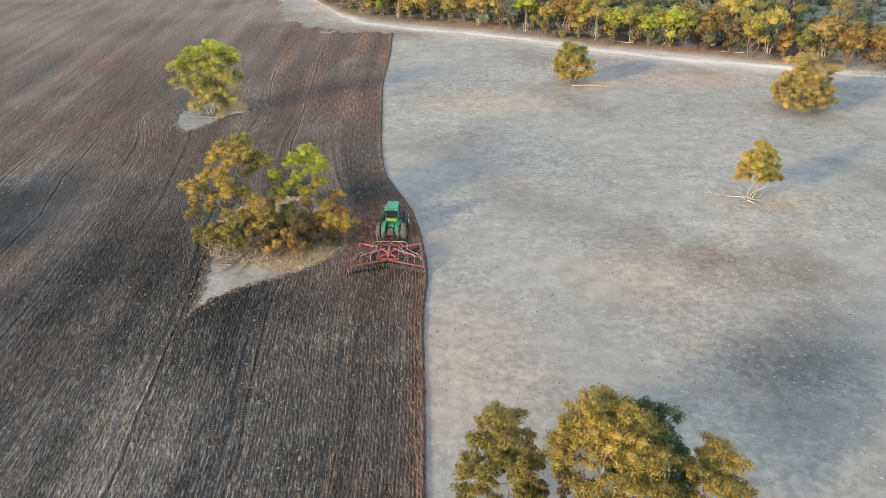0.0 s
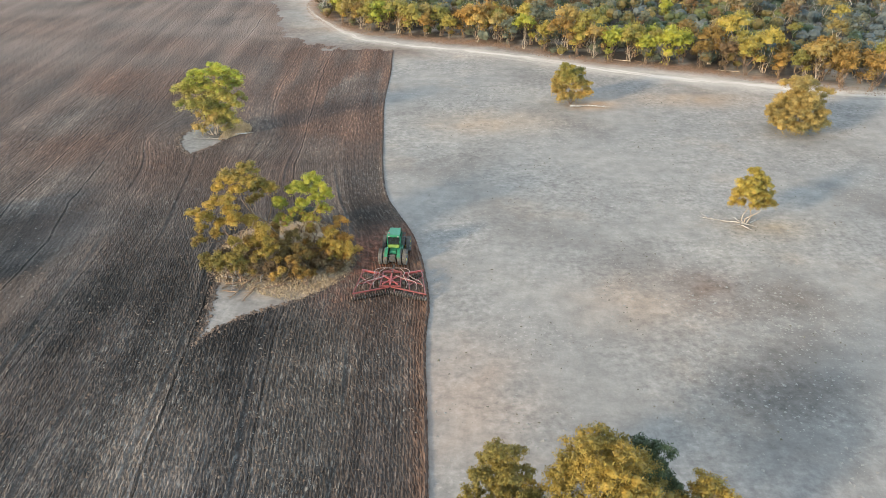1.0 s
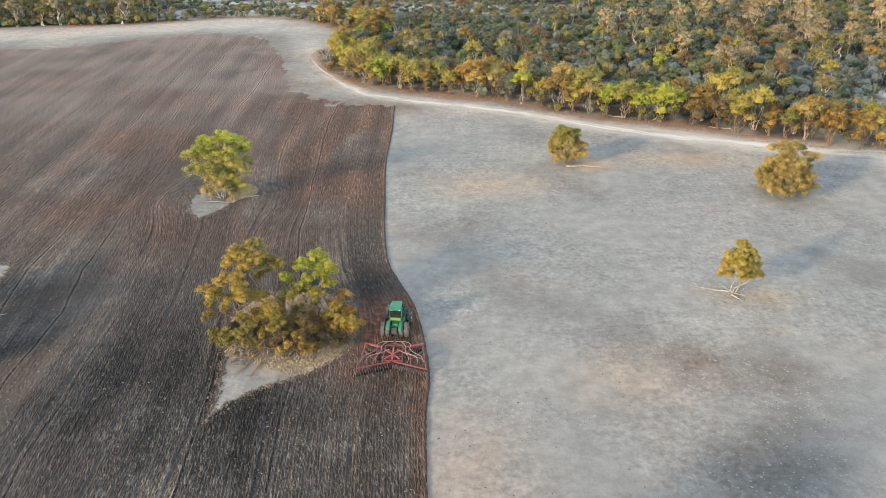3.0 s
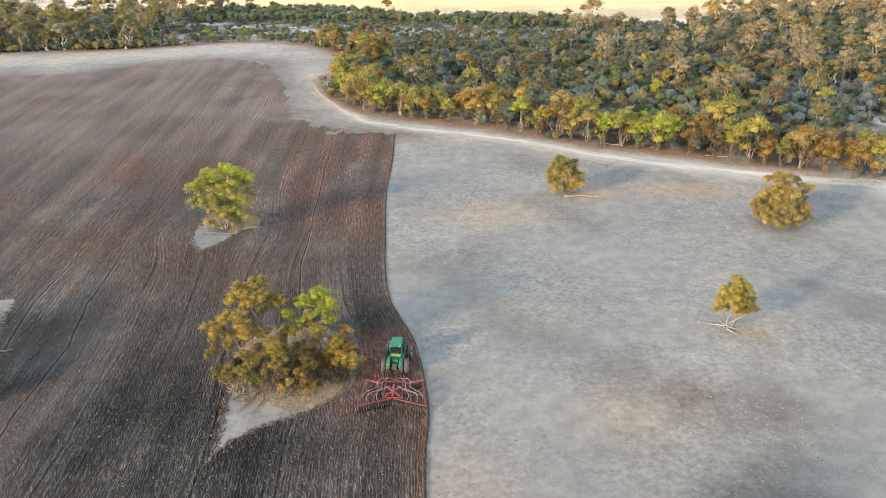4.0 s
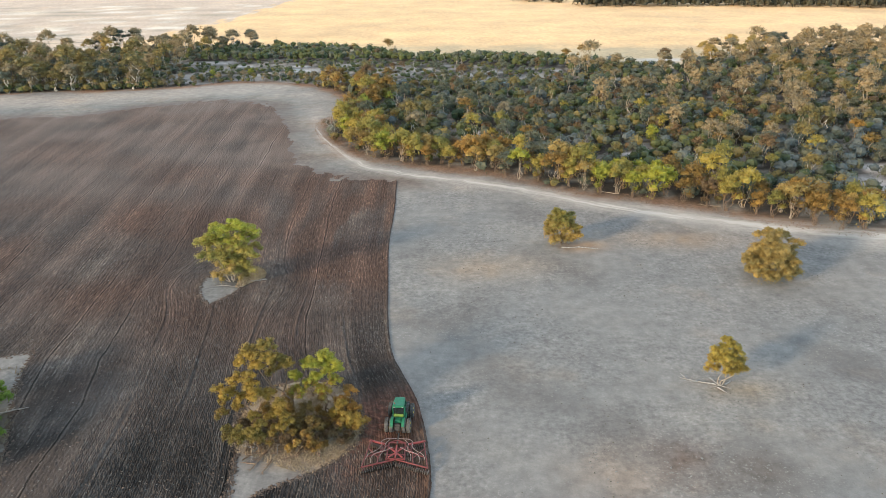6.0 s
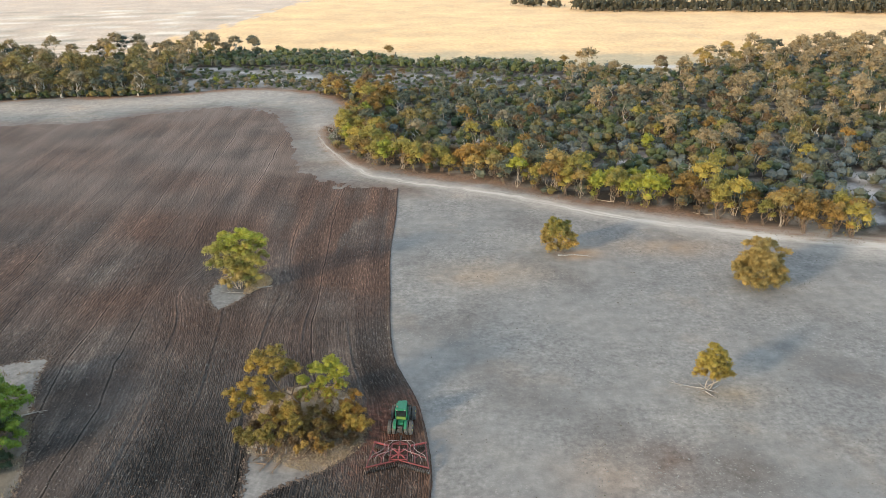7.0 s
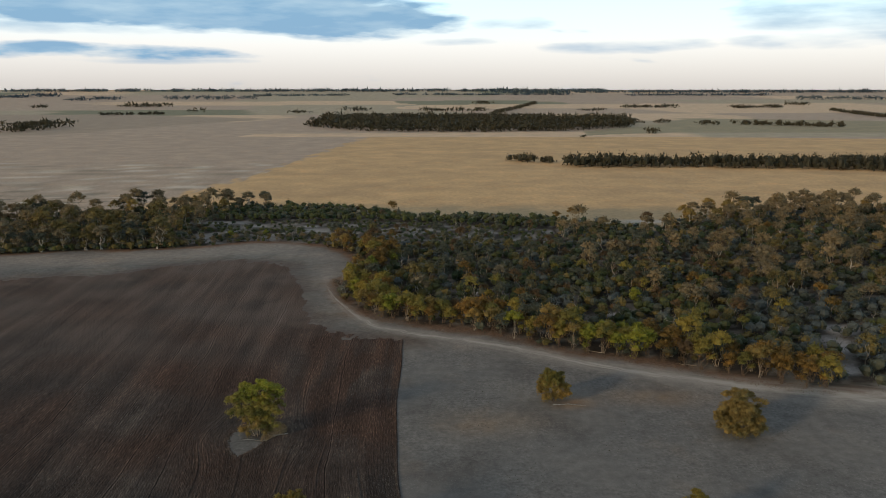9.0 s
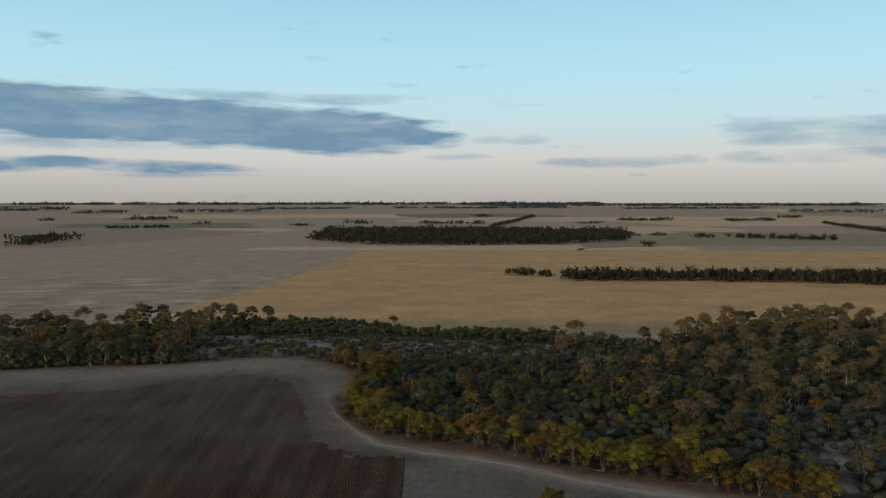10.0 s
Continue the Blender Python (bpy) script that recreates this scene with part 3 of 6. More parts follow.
def build_field(name, vs, ys, ridge, label):
    V, Y = np.meshgrid(vs, ys)
    X = row_x(Y, V)
    r = np.random.RandomState(5)
    if ridge:
        fade = np.clip((131 - Y) / 45, 0, 1)
        Z = 0.06 + fade * (0.03 + 0.035 * np.cos(V * 2 * np.pi / 0.33)) + (0.02 + 0.02 * fade) * r.randn(*V.shape)
        X = X + 0.03 * fade * r.randn(*V.shape)
    else:
        Z = 0.06 + 0.02 * r.randn(*V.shape)
    # open furrow and thrown ridge between passes
    for p in PASSES[1:]:
        d = V - p - 0.25 * np.sin(Y / 7 + p)
        k = np.clip(0.5 + 0.9 * wave(X, Y, 40, int(p)), 0, 1)
        k = k * (1 if ridge else 0.45)
        Z = Z - k * 0.14 * np.exp(-(d / 0.3) ** 2) + k * 0.12 * np.exp(-((d - 0.5) / 0.3) ** 2)
    Z = Z + 0.16 * np.exp(-((V - 0.35) / 0.3) ** 2) * (0.6 + 0.5 * r.rand(*V.shape))
    Z = np.maximum(Z, 0.03)
    X, Y, held = X.copy(), Y.copy(), np.zeros(X.shape, bool)
    for isl in (MAIN_ISLAND, GREEN_ISLAND, LEFT_ISLAND):
        held |= to_rim(X, Y, isl)
    open_cell = ~(held[:-1, :-1] & held[1:, :-1] & held[:-1, 1:] & held[1:, 1:])
    cx, cy = (X[:-1, :-1] + X[1:, 1:]) / 2, (Y[:-1, :-1] + Y[1:, 1:]) / 2
    j = 0.15 * wave(cx, cy, 1.7, 3) + 0.4 * wave(cx, cy, 7, 4)
    keep = in_field(cx + j, cy + j * 0.6) & (cy < 203.5 + 0.35 * (-13.5 - cx).clip(0, 20) + j)
    keep |= in_field(cx + j, cy + j * 0.6) & (cx < -33.5)
    me = grid_mesh(name, X, Y, Z, keep & open_cell)
    uv = me.uv_layers.new(name="rows")
    idx = np.empty(len(me.loops), np.int32)
    me.loops.foreach_get("vertex_index", idx)
    uv.data.foreach_set("uv", np.column_stack([V.ravel(), Y.ravel()])[idx].astype(np.float32).ravel())
    x, y, v = X.ravel(), Y.ravel(), V.ravel()
    fresh = 1.0 * np.exp(-((x + 7.5) / 5) ** 4 - ((y - 90) / 7) ** 4) + 0.55 * np.exp(-((v - 0.7) / 1.3) ** 2) * (y < 80) + 0.12 * (v < 8.4) * (y < 78) + 0.3 * np.exp(-((x + 7) / 6) ** 4 - ((y - 78) / 9) ** 4)
    fresh += 0.8 * np.clip(0.5 + wave(x * 1.6, y * 0.35, 24, 71) + 0.4 * wave(x * 3, y * 0.25, 9, 72), 0, 1) * np.exp(-((x + 26) / 15) ** 4 - ((y - 172) / 38) ** 4)
    fresh += 0.4 * np.clip(0.35 + wave(x, y, 60, 73), 0, 1) * np.clip((y - 100) / 30, 0, 1) + 0.16 * np.clip((y - 95) / 35, 0, 1)
    fresh += 0.44 * np.clip(0.75 + 0.6 * wave(x * 1.4, y * 0.4, 30, 79), 0.1, 1) * np.clip((y - 88) / 55, 0, 1) * np.clip((225 - y) / 40, 0, 1) * np.clip((x + 110) / 30, 0, 1)
    at = me.attributes.new("fresh", "FLOAT", "POINT")
    at.data.foreach_set("value", np.clip(fresh, 0, 1).astype(np.float32))
    # far soil lightened with distance, a painted haze
    dry = np.clip((y - 150) / 90, 0, 0.75) * np.clip(0.85 + 0.35 * wave(x, y, 45, 76), 0.5, 1) * np.clip((-25 - x) / 40 + 0.5 + (y - 190) / 60, 0, 1)
    clay = 0.85 * np.exp(-((x + 10.5) / 3.6) ** 4 - ((y - 88.5) / 5.5) ** 4) + 0.4 * np.exp(-((x + 13) / 2.5) ** 2 - ((y - 79) / 4) ** 2) + 0.3 * np.exp(-((x + 5) / 5) ** 4 - ((y - 94) / 5) ** 4)
    clay = clay * np.clip(0.7 + 0.7 * wave(x, y, 2.2, 91), 0.1, 1)
    me.attributes.new("clay", "FLOAT", "POINT").data.foreach_set("value", np.clip(clay, 0, 1).astype(np.float32))
    near_top = (y > 190) & (x < -12)
    rim = np.full(len(x), 99.0)
    rim[near_top] = off_line(x[near_top], y[near_top], TOP[::2])
    dry = np.maximum(dry, np.clip((20 + 7 * wave(x, y, 20, 80) - rim) / 16, 0, 1) * np.where(x < -36, 0.95, 0.5))
    dry = dry + 0.32 * np.clip((-32 - x) / 14, 0, 1) * np.clip((112 - y) / 25, 0, 1) * np.clip(0.6 + 0.7 * wave(x, y, 26, 77), 0, 1)
    # darker soil to the left of the island and before it
    darker = np.exp(-((x + 32) / 13) ** 4 - ((y - 76) / 17) ** 4) * np.clip(0.75 + 0.55 * wave(x * 1.6, y * 0.5, 16, 78), 0.1, 1) * 0.85
    # painted cast shadow of the island gums, to their right
    darker = np.maximum(darker, 0.35 * np.exp(-((x + 11) / 5) ** 4 - ((y - 102) / 8) ** 4))
    darker = np.maximum(darker, 0.5 * np.exp(-((x + 17) / 7) ** 2 - ((y - 70) / 5) ** 2))
    darker = np.maximum(darker, 0.6 * np.exp(-((x + 38) / 7) ** 2 - ((y - 84) / 13) ** 2))
    darker = np.maximum(darker, np.exp(-((x + 62) / 34) ** 4 - ((y - 98) / 26) ** 4) * np.clip(0.45 + 0.5 * wave(x, y * 0.7, 22, 88), 0.05, 0.8))
    me.attributes.new("darker", "FLOAT", "POINT").data.foreach_set("value", np.clip(darker, 0, 1).astype(np.float32))
    me.attributes.new("dry", "FLOAT", "POINT").data.foreach_set("value", np.clip(dry, 0, 1).astype(np.float32))
    me.materials.append(PLOUGH)
    return tagged(new(name, me), label, "field", kind="structure")


build_field("ploughed_field", np.arange(0, 46.2, 0.11), np.append(np.arange(24, 131.7, 0.38), 132.05), True, "dark freshly disced soil in fine parallel rows")
build_field("ploughed_field_beyond", np.arange(0, 46.3, 0.24), np.arange(132, 318, 0.7), False, "brown disced soil in long rows beyond the trees")
build_field("ploughed_field_side", np.concatenate([np.arange(46, 76, 0.3), np.arange(76, 120, 0.6), np.arange(120, 330, 3.0)]), np.concatenate([np.arange(10, 60, 1.2), np.arange(60, 120, 0.5), np.arange(120, 318, 1.6)]), False, "grey-brown worked soil with straight pass lines")

# ---- trees ----


def tube(points, radii, sides=6):
    """A tapering limb along a bent line."""
    p, r = np.array(points, float), np.array(radii, float)
    t = np.gradient(p, axis=0)
    t /= np.linalg.norm(t, axis=1)[:, None] + 1e-9
    a = np.cross(t, (0.31, 0.77, 0.55))
    a /= np.linalg.norm(a, axis=1)[:, None] + 1e-9
    b = np.cross(t, a)
    ang = np.arange(sides) * 2 * np.pi / sides
    ring = p[:, None] + r[:, None, None] * (np.cos(ang)[None, :, None] * a[:, None] + np.sin(ang)[None, :, None] * b[:, None])
    i = np.arange(len(p) * sides).reshape(len(p), sides)
    k = np.roll(i, -1, axis=1)
    f = np.stack([i[:-1], k[:-1], k[1:], i[1:]], -1).reshape(-1, 4)
    return ring.reshape(-1, 3), f


def joined(pieces):
    co, fa, at = [], [], 0
    for c, f in pieces:
        co.append(c)
        fa.append(f + at)
        at += len(c)
    return np.vstack(co), np.vstack(fa)


def leaves(rng, centre, radii, count, size, up=0.35, rough=0.5, wide=0.42, spikes=0.2):
    """Narrow leaf sprays of one clump: some lie over its dome, some stand out of it, some hang below."""
    d = rng.randn(count, 3)
    d[:, 2] += up
    d /= np.linalg.norm(d, axis=1)[:, None]
    d[:, 2] = np.where(d[:, 2] < -0.2, -0.4 * d[:, 2], d[:, 2])
    turn, p = np.arctan2(d[:, 1], d[:, 0]), rng.rand(3) * 6.28
    lobe = 1 + 0.13 * np.sin(turn * 3 + p[0]) + 0.1 * np.sin(turn * 5 + d[:, 2] * 4 + p[1]) + 0.08 * np.sin(d[:, 2] * 7 + turn * 2 + p[2])
    rad = np.array(radii)
    c = np.array(centre) + d * rad * lobe[:, None] * (0.62 + 0.46 * rng.rand(count, 1) ** 0.6)
    nrm = d / rad * rad.mean() + rough * rng.randn(count, 3)
    nrm /= np.linalg.norm(nrm, axis=1)[:, None]
    a = np.cross(nrm, rng.randn(count, 3))
    a /= np.linalg.norm(a, axis=1)[:, None] + 1e-9
    kind = rng.rand(count)
    spike, hang = kind < spikes, kind > 0.82
    side = np.cross(nrm, a)
    a[spike] = 0.9 * d[spike] + 0.5 * a[spike] + (0, 0, 0.3)
    c[hang] = np.array(centre) + (c[hang] - np.array(centre)) * (0.9, 0.9, 0) - np.column_stack([np.zeros((hang.sum(), 2)), rng.rand(hang.sum()) * rad[2] * 1.5])
    a[hang] = 0.35 * rng.randn(hang.sum(), 3) + d[hang] * (0.4, 0.4, 0) + (0, 0, -0.9)
    b = np.where((spike | hang)[:, None], side, np.cross(nrm, a))
    s = size * (0.6 + 0.8 * rng.rand(count, 1))
    co = np.stack([c - a * s, c + b * s * wide - a * s * 0.15, c + a * s, c - b * s * wide + a * s * 0.15], 1).reshape(-1, 3)
    return co, np.arange(count * 4).reshape(count, 4)


def core(rng, centre, radii, k=6, lat=(-22, 18, 54, 88)):
    """The close-grown heart of a clump: an uneven dome, open below."""
    lat = np.radians(lat)
    ang = np.arange(k) * 2 * np.pi / k + rng.rand() * 6.28
    r = 1 + 0.14 * rng.randn(len(lat), k).clip(-1.5, 1.5)
    r[-1] = 1
    d = np.stack([np.cos(lat)[:, None] * np.cos(ang), np.cos(lat)[:, None] * np.sin(ang), np.repeat(np.sin(lat)[:, None], k, 1)], -1) * r[:, :, None]
    co = np.array(centre) + d.reshape(-1, 3) * np.array(radii)
    i = np.arange(len(lat) * k).reshape(len(lat), k)
    j = np.roll(i, -1, axis=1)
    return co, np.stack([i[:-1], j[:-1], j[1:], i[1:]], -1).reshape(-1, 4)


def crown_plan(rng, height, spread, low, count, flat=0.6, squash=1.0, shell=0.62):
    """Where the clumps of a crown sit: an uneven dome, open below."""
    out = []
    tries = 0
    while len(out) < count and tries < 4000:
        tries += 1
        x, y = rng.uniform(-1, 1, 2)
        q = math.hypot(x, y)
        if q > 1:
            continue
        top = low + (height - low) * (1 - q ** 2.2) ** flat
        z = rng.uniform(max(low, top - (height - low) * shell), top)
        c = np.array([x * spread, y * spread * squash, z])
        if all(np.linalg.norm((c - o) * (1, 1, 1.4)) > 0.62 * spread * (14 / count) ** 0.4 * (1 - tries / 4200) for o in out):
            out.append(c)
    return out


def umbrella(seed, height, spread, low, lobes, lower=0):
    """Overlapping lobes of one wide crown, with a few lower ones among the stems."""
    r = np.random.RandomState(seed)
    out = []
    for k in range(lobes):
        a, q = k * 2.4 + r.uniform(-0.4, 0.4), math.sqrt((k + 0.25) / lobes)
        out.append((math.cos(a) * q * spread * 0.74, math.sin(a) * q * spread * 0.74, low + (height - low) * (1 - 0.55 * q * q - r.uniform(0.1, 0.42))))
    for k in range(lower):
        a, q = r.rand() * 6.28, r.uniform(0.3, 0.8)
        out.append((math.cos(a) * q * spread, math.sin(a) * q * spread, low * r.uniform(0.45, 0.9)))
    return out


def tree_meshes(seed, height, spread, low, clumps, per, leaf, stems=2, clump=0.3, flat=0.6, lean=(0, 0), squash=1.0, spots=None, girth=None, puffs=7, solid=0.66, twigs=3, sides=7, rough=0.42, up=0.45, shell=0.62, flatten=0.62, lat=(-22, 18, 54, 88)):
    """Wood and foliage of one tree: stems fork out to every clump."""
    rng = np.random.RandomState(seed)
    plan = [np.array(s, float) for s in spots] if spots else crown_plan(rng, height, spread, low, clumps, flat, squash, shell)
    for c in plan:
        c[:2] += np.array(lean) * (c[2] / height)
    girth = girth or height * 0.017
    wood, green, nodes = [], [], []
    for s in range(stems):
        a = s * 6.283 / stems + rng.rand()
        aim = plan[rng.randint(len(plan))] * (0.55, 0.55, 0.75) if stems > 1 else np.array([lean[0] * 0.6, lean[1] * 0.6, height * 0.7])
        start = np.array([math.cos(a), math.sin(a), 0]) * (0.12 * stems * girth * 4 if stems > 1 else 0)
        pts = [start + (aim - start) * k + (0 if k in (0, 1) else 1) * rng.randn(3) * (0.05 * height, 0.05 * height, 0) for k in (0, 0.25, 0.5, 0.75, 1)]
        pts[0][2] = -0.15
        rad = girth * np.array([1.25, 0.9, 0.75, 0.6, 0.4]) / (1 + 0.18 * (stems - 1))
        wood.append(tube(pts, rad, sides))
        nodes += [(p, r) for p, r in zip(pts[1:], rad[1:])]
    for c in sorted(plan, key=lambda q: q[2]):
        cand = [(np.linalg.norm(c - p) + (3.0 if p[2] > c[2] - 0.2 else 0), i) for i, (p, r) in enumerate(nodes)]
        p, r = nodes[min(cand)[1]]
        mid = p + (c - p) * 0.5 + rng.randn(3) * 0.08 * np.linalg.norm(c - p) + (0, 0, -0.05 * np.linalg.norm(c - p))
        r2 = min(r * 0.75, girth * 0.5)
        wood.append(tube([p, (p + mid) / 2, mid, c], [r2, r2 * 0.8, r2 * 0.6, r2 * 0.25], max(3, sides - 2)))
        nodes += [(mid, r2 * 0.6), (c - (c - mid) * 0.3, r2 * 0.4)]
        cr = spread * clump * rng.uniform(0.75, 1.3)
        for k in range(puffs):
            a, q = k * 2.4 + rng.rand(), math.sqrt((k + 0.3) / puffs)
            at = c + cr * np.array([math.cos(a) * q * 0.8, math.sin(a) * q * 0.8, (0.42 - 0.62 * q * q) * flatten + 0.14 * rng.randn()]) if puffs > 1 else c
            pr = cr * (rng.uniform(0.34, 0.56) * (6 / puffs) ** 0.3 if puffs > 1 else 1)
            tall = pr * rng.uniform(0.55, 0.8) if puffs > 1 else pr * rng.uniform(0.62, 0.85)
            green.append(core(rng, at, (pr * solid, pr * solid, tall * solid), 6 if puffs > 1 else 7, lat))
            green.append(leaves(rng, at, (pr, pr, tall), per // puffs, leaf, up, rough))
        for k in range(twigs):
            tip = c + rng.randn(3) * cr * 0.6
            wood.append(tube([c - (c - mid) * 0.25, (c + tip) / 2 + rng.randn(3) * 0.1, tip], [r2 * 0.3, r2 * 0.2, r2 * 0.08], 3))
    return joined(wood), joined(green)


def make_tree(name, label, place, turn, meshes, bark, leaf, group="", category="tree", under=None, below=0.6):
    """A tree: an empty at its foot, with trunk and crown; the lower leaves may be of another kind."""
    root = new(name)
    (wc, wf), (gc, gf) = meshes
    for part_name, c, f, mt, sm in (("trunk", wc, wf, bark, True), ("crown", gc, gf, leaf, False)):
        me = raw_mesh(part_name, c, f, sm)
        me.materials.append(mt)
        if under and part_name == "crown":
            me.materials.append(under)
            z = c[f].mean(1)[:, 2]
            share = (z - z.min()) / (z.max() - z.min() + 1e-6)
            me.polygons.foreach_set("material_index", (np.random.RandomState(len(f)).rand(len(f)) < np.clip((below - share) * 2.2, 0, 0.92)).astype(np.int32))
        ob = new(part_name, me)
        ob.parent = root
    root.matrix_basis = pose(*place, 0, 0, turn)
    return tagged(root, label, category, group)


def skirt(tree, label, seed, radius, low, high, count, mt, size=0.16, part_name="lower_crown"):
    """One layer of foliage with a look of its own, as a part of its tree."""
    r = np.random.RandomState(seed)
    bits = []
    for i in range(count):
        a, q = r.rand() * 6.28, radius * math.sqrt(r.uniform(0.1, 1))
        w = radius * r.uniform(0.2, 0.32)
        at = (q * math.cos(a), q * math.sin(a), r.uniform(low, high))
        bits.append(core(r, at, (w * 0.7, w * 0.7, w * 0.6)))
        bits.append(leaves(r, at, (w, w, w * 0.85), 220, size))
    co, fa = joined(bits)
    me = raw_mesh(part_name, co, fa)
    me.materials.append(mt)
    ob = new(part_name, me)
    ob.parent = tree
    return tagged(ob, label)


# single trees in the paddock
make_tree("eucalyptus_tree", "slender young gum with a yellow-green crown on bare pale stems", (43.6, 98.5, 0), 0,
          tree_meshes(11, 8.9, 2.4, 3.4, 24, 1000, 0.11, stems=3, clump=0.46, lean=(0.0, 0), girth=0.1, puffs=6), BARK, LEAF_OLIVE, under=LEAF_HONEY)
dense_gum = make_tree("eucalyptus_tree", "broad dense tan-leaved gum with a crown down to the ground", (66.8, 138.5, 0), 0,
          tree_meshes(12, 10.4, 5.4, 1.6, 52, 1200, 0.13, stems=5, clump=0.29, flat=0.62, puffs=5, shell=0.75), BARK_DARK, LEAF_AMBER, under=LEAF_TAN, below=0.45)
squat_gum = make_tree("eucalyptus_tree", "squat bushy gum with a rusty lower skirt", (26.8, 156.5, 0), 0,
          tree_meshes(23, 8.6, 3.7, 2.2, 28, 1100, 0.13, stems=4, clump=0.38, puffs=5), BARK_DARK, LEAF_OLIVE, under=LEAF_AMBER, below=0.75)
LIME_PLAN = [(-3.4, 10.9), (-1.6, 11.9), (0.4, 12.3), (2.2, 12.4), (3.9, 11.8), (5.3, 10.6), (-4.4, 9.5), (-5.6, 8.5), (-2.8, 9.8), (-0.8, 10.4), (1.4, 10.6), (3.4, 9.8), (5.2, 8.9), (-4.6, 7.5),
             (-3.0, 8.0), (0.2, 8.6), (2.4, 8.4), (4.6, 7.4), (-1.8, 6.2), (-0.4, 6.8), (1.2, 6.4), (2.9, 6.2), (-1.2, 4.8), (0.6, 4.6), (2.0, 4.4), (5.4, 6.4), (-4.2, 6.3), (4.4, 5.2), (3.6, 3.6), (-2.8, 5.4), (2.4, 2.9), (-0.4, 3.2)]
r = np.random.RandomState(15)
lime_gum = make_tree("eucalyptus_tree", "spreading gum with a bright lime top over olive-brown layers", (-43.4, 137.2, 0), 0,
          tree_meshes(14, 12.6, 1.0, 3.4, len(LIME_PLAN), 1700, 0.125, stems=6, clump=1.85, spots=[(0.88 * x, r.uniform(-3.6, 3.6) * (0.5 + 0.04 * z), z + 0.4) for x, z in LIME_PLAN], girth=0.18, puffs=6), BARK, LEAF_CITRUS, under=LEAF_STRAW, below=0.95)
skirt(lime_gum, "browned drooping lower foliage", 133, 3.7, 1.3, 4.6, 19, LEAF_TAN, 0.13)
skirt(squat_gum, "rusty drooping lower foliage", 131, 3.0, 0.6, 2.6, 12, LEAF_TAN, 0.13)
skirt(dense_gum, "browned foliage near the ground", 132, 4.6, 0.7, 2.4, 14, LEAF_TAN, 0.14)
# the island in the ploughed soil: open tall gums behind, low bushy ones in front
def island_gum(seed, label, x, y, stems, size, leaf, plan, under=None):
    """A mallee of the soil island: clumps at the given offsets and heights, each a little nearer or farther."""
    r = np.random.RandomState(400 + seed)
    top = max(z for _, z in plan)
    gum = make_tree("mallee_tree", label, (x, y, 0), 0,
                    tree_meshes(40 + seed, top + 0.6, 1.0, 2, len(plan), 1300, 0.1, stems=stems, clump=size * 1.12, girth=0.1 + 0.008 * top, puffs=8, flatten=0.5,
                                spots=[(dx, r.uniform(-1.5, 1.5), z) for dx, z in plan]), BARK_DARK, leaf, "trees on the soil island", under=LEAF_GOLD, below=0.4)
    if under:
        skirt(gum, "dry browned lower foliage and twigs", 430 + seed, 2.7, 0.7, 2.8, 12, under, 0.14)


island_gum(0, "tall open mallee gum with flat clumps on forked limbs", -24.2, 91, 2, 1.15, LEAF_HONEY, [(-1.1, 11.5), (-2.4, 10.6), (-3.7, 10.3), (-5.0, 9.4), (-0.7, 10.4), (-2.2, 9.3), (-0.7, 7.1), (-4.2, 10.0), (-1.6, 11.0)], LEAF_GOLD)
island_gum(1, "slender mallee gum with a flat umbrella crown", -22.6, 91.5, 1, 1.0, LEAF_HONEY, [(-1.9, 9.2), (-0.9, 9.8), (-2.6, 8.8), (0.3, 9.3), (-0.8, 8.6)])
island_gum(2, "bushy mallee gum with a bright yellow-green crown", -16.6, 90, 3, 1.15, LEAF_GREEN, [(-1.7, 10.4), (-0.2, 10.8), (0.9, 9.8), (-2.9, 8.8), (-0.7, 8.9), (-1.8, 7.2), (-0.1, 7.2), (1.3, 8.0), (-4.6, 7.8), (-5.0, 6.4), (-4.4, 5.2), (-2.7, 5.8), (-0.7, 5.2), (0.8, 6.0)], LEAF_GOLD)
island_gum(3, "wide leaning mallee gum with spreading limbs", -27.0, 86.8, 3, 1.15, LEAF_HONEY, [(-3.8, 7.5), (-2.1, 8.6), (-0.3, 9.1), (-2.7, 7.0), (0.7, 6.7), (2.3, 6.4), (-4.2, 5.0), (-2.1, 4.6), (0.1, 7.8), (-4.1, 4.2), (-1.2, 6.2)], LEAF_RUST)
island_gum(4, "low bushy mallee with golden clumps", -22.5, 84, 4, 1.0, LEAF_HONEY, [(0.0, 6.3), (0.7, 5.0), (-0.9, 4.6), (0.9, 3.9), (-0.4, 3.4), (-1.8, 3.7), (0.2, 5.6)], LEAF_RUST)
island_gum(5, "low bushy mallee with golden clumps", -26.0, 83, 4, 1.0, LEAF_HONEY, [(0.0, 5.0), (1.1, 4.5), (-1.9, 3.2), (-3.2, 2.3), (-1.3, 2.5), (0.1, 3.7), (-3.8, 2.6), (0.9, 3.2)])
island_gum(6, "low bushy mallee with golden clumps", -17.8, 85, 4, 1.0, LEAF_GOLD, [(-1.4, 4.3), (-2.5, 3.4), (-0.5, 3.5), (-1.6, 2.3), (0.4, 3.0), (0.6, 1.8), (-2.8, 1.9)], LEAF_RUST)
island_gum(7, "low dark-topped bush at the end of the island", -13.2, 86.4, 4, 0.95, LEAF_HONEY, [(-1.3, 4.2), (0.5, 2.3), (-1.4, 2.0), (-0.3, 1.2), (-2.3, 2.9), (1.1, 2.9), (-0.4, 3.2)], LEAF_GOLD)
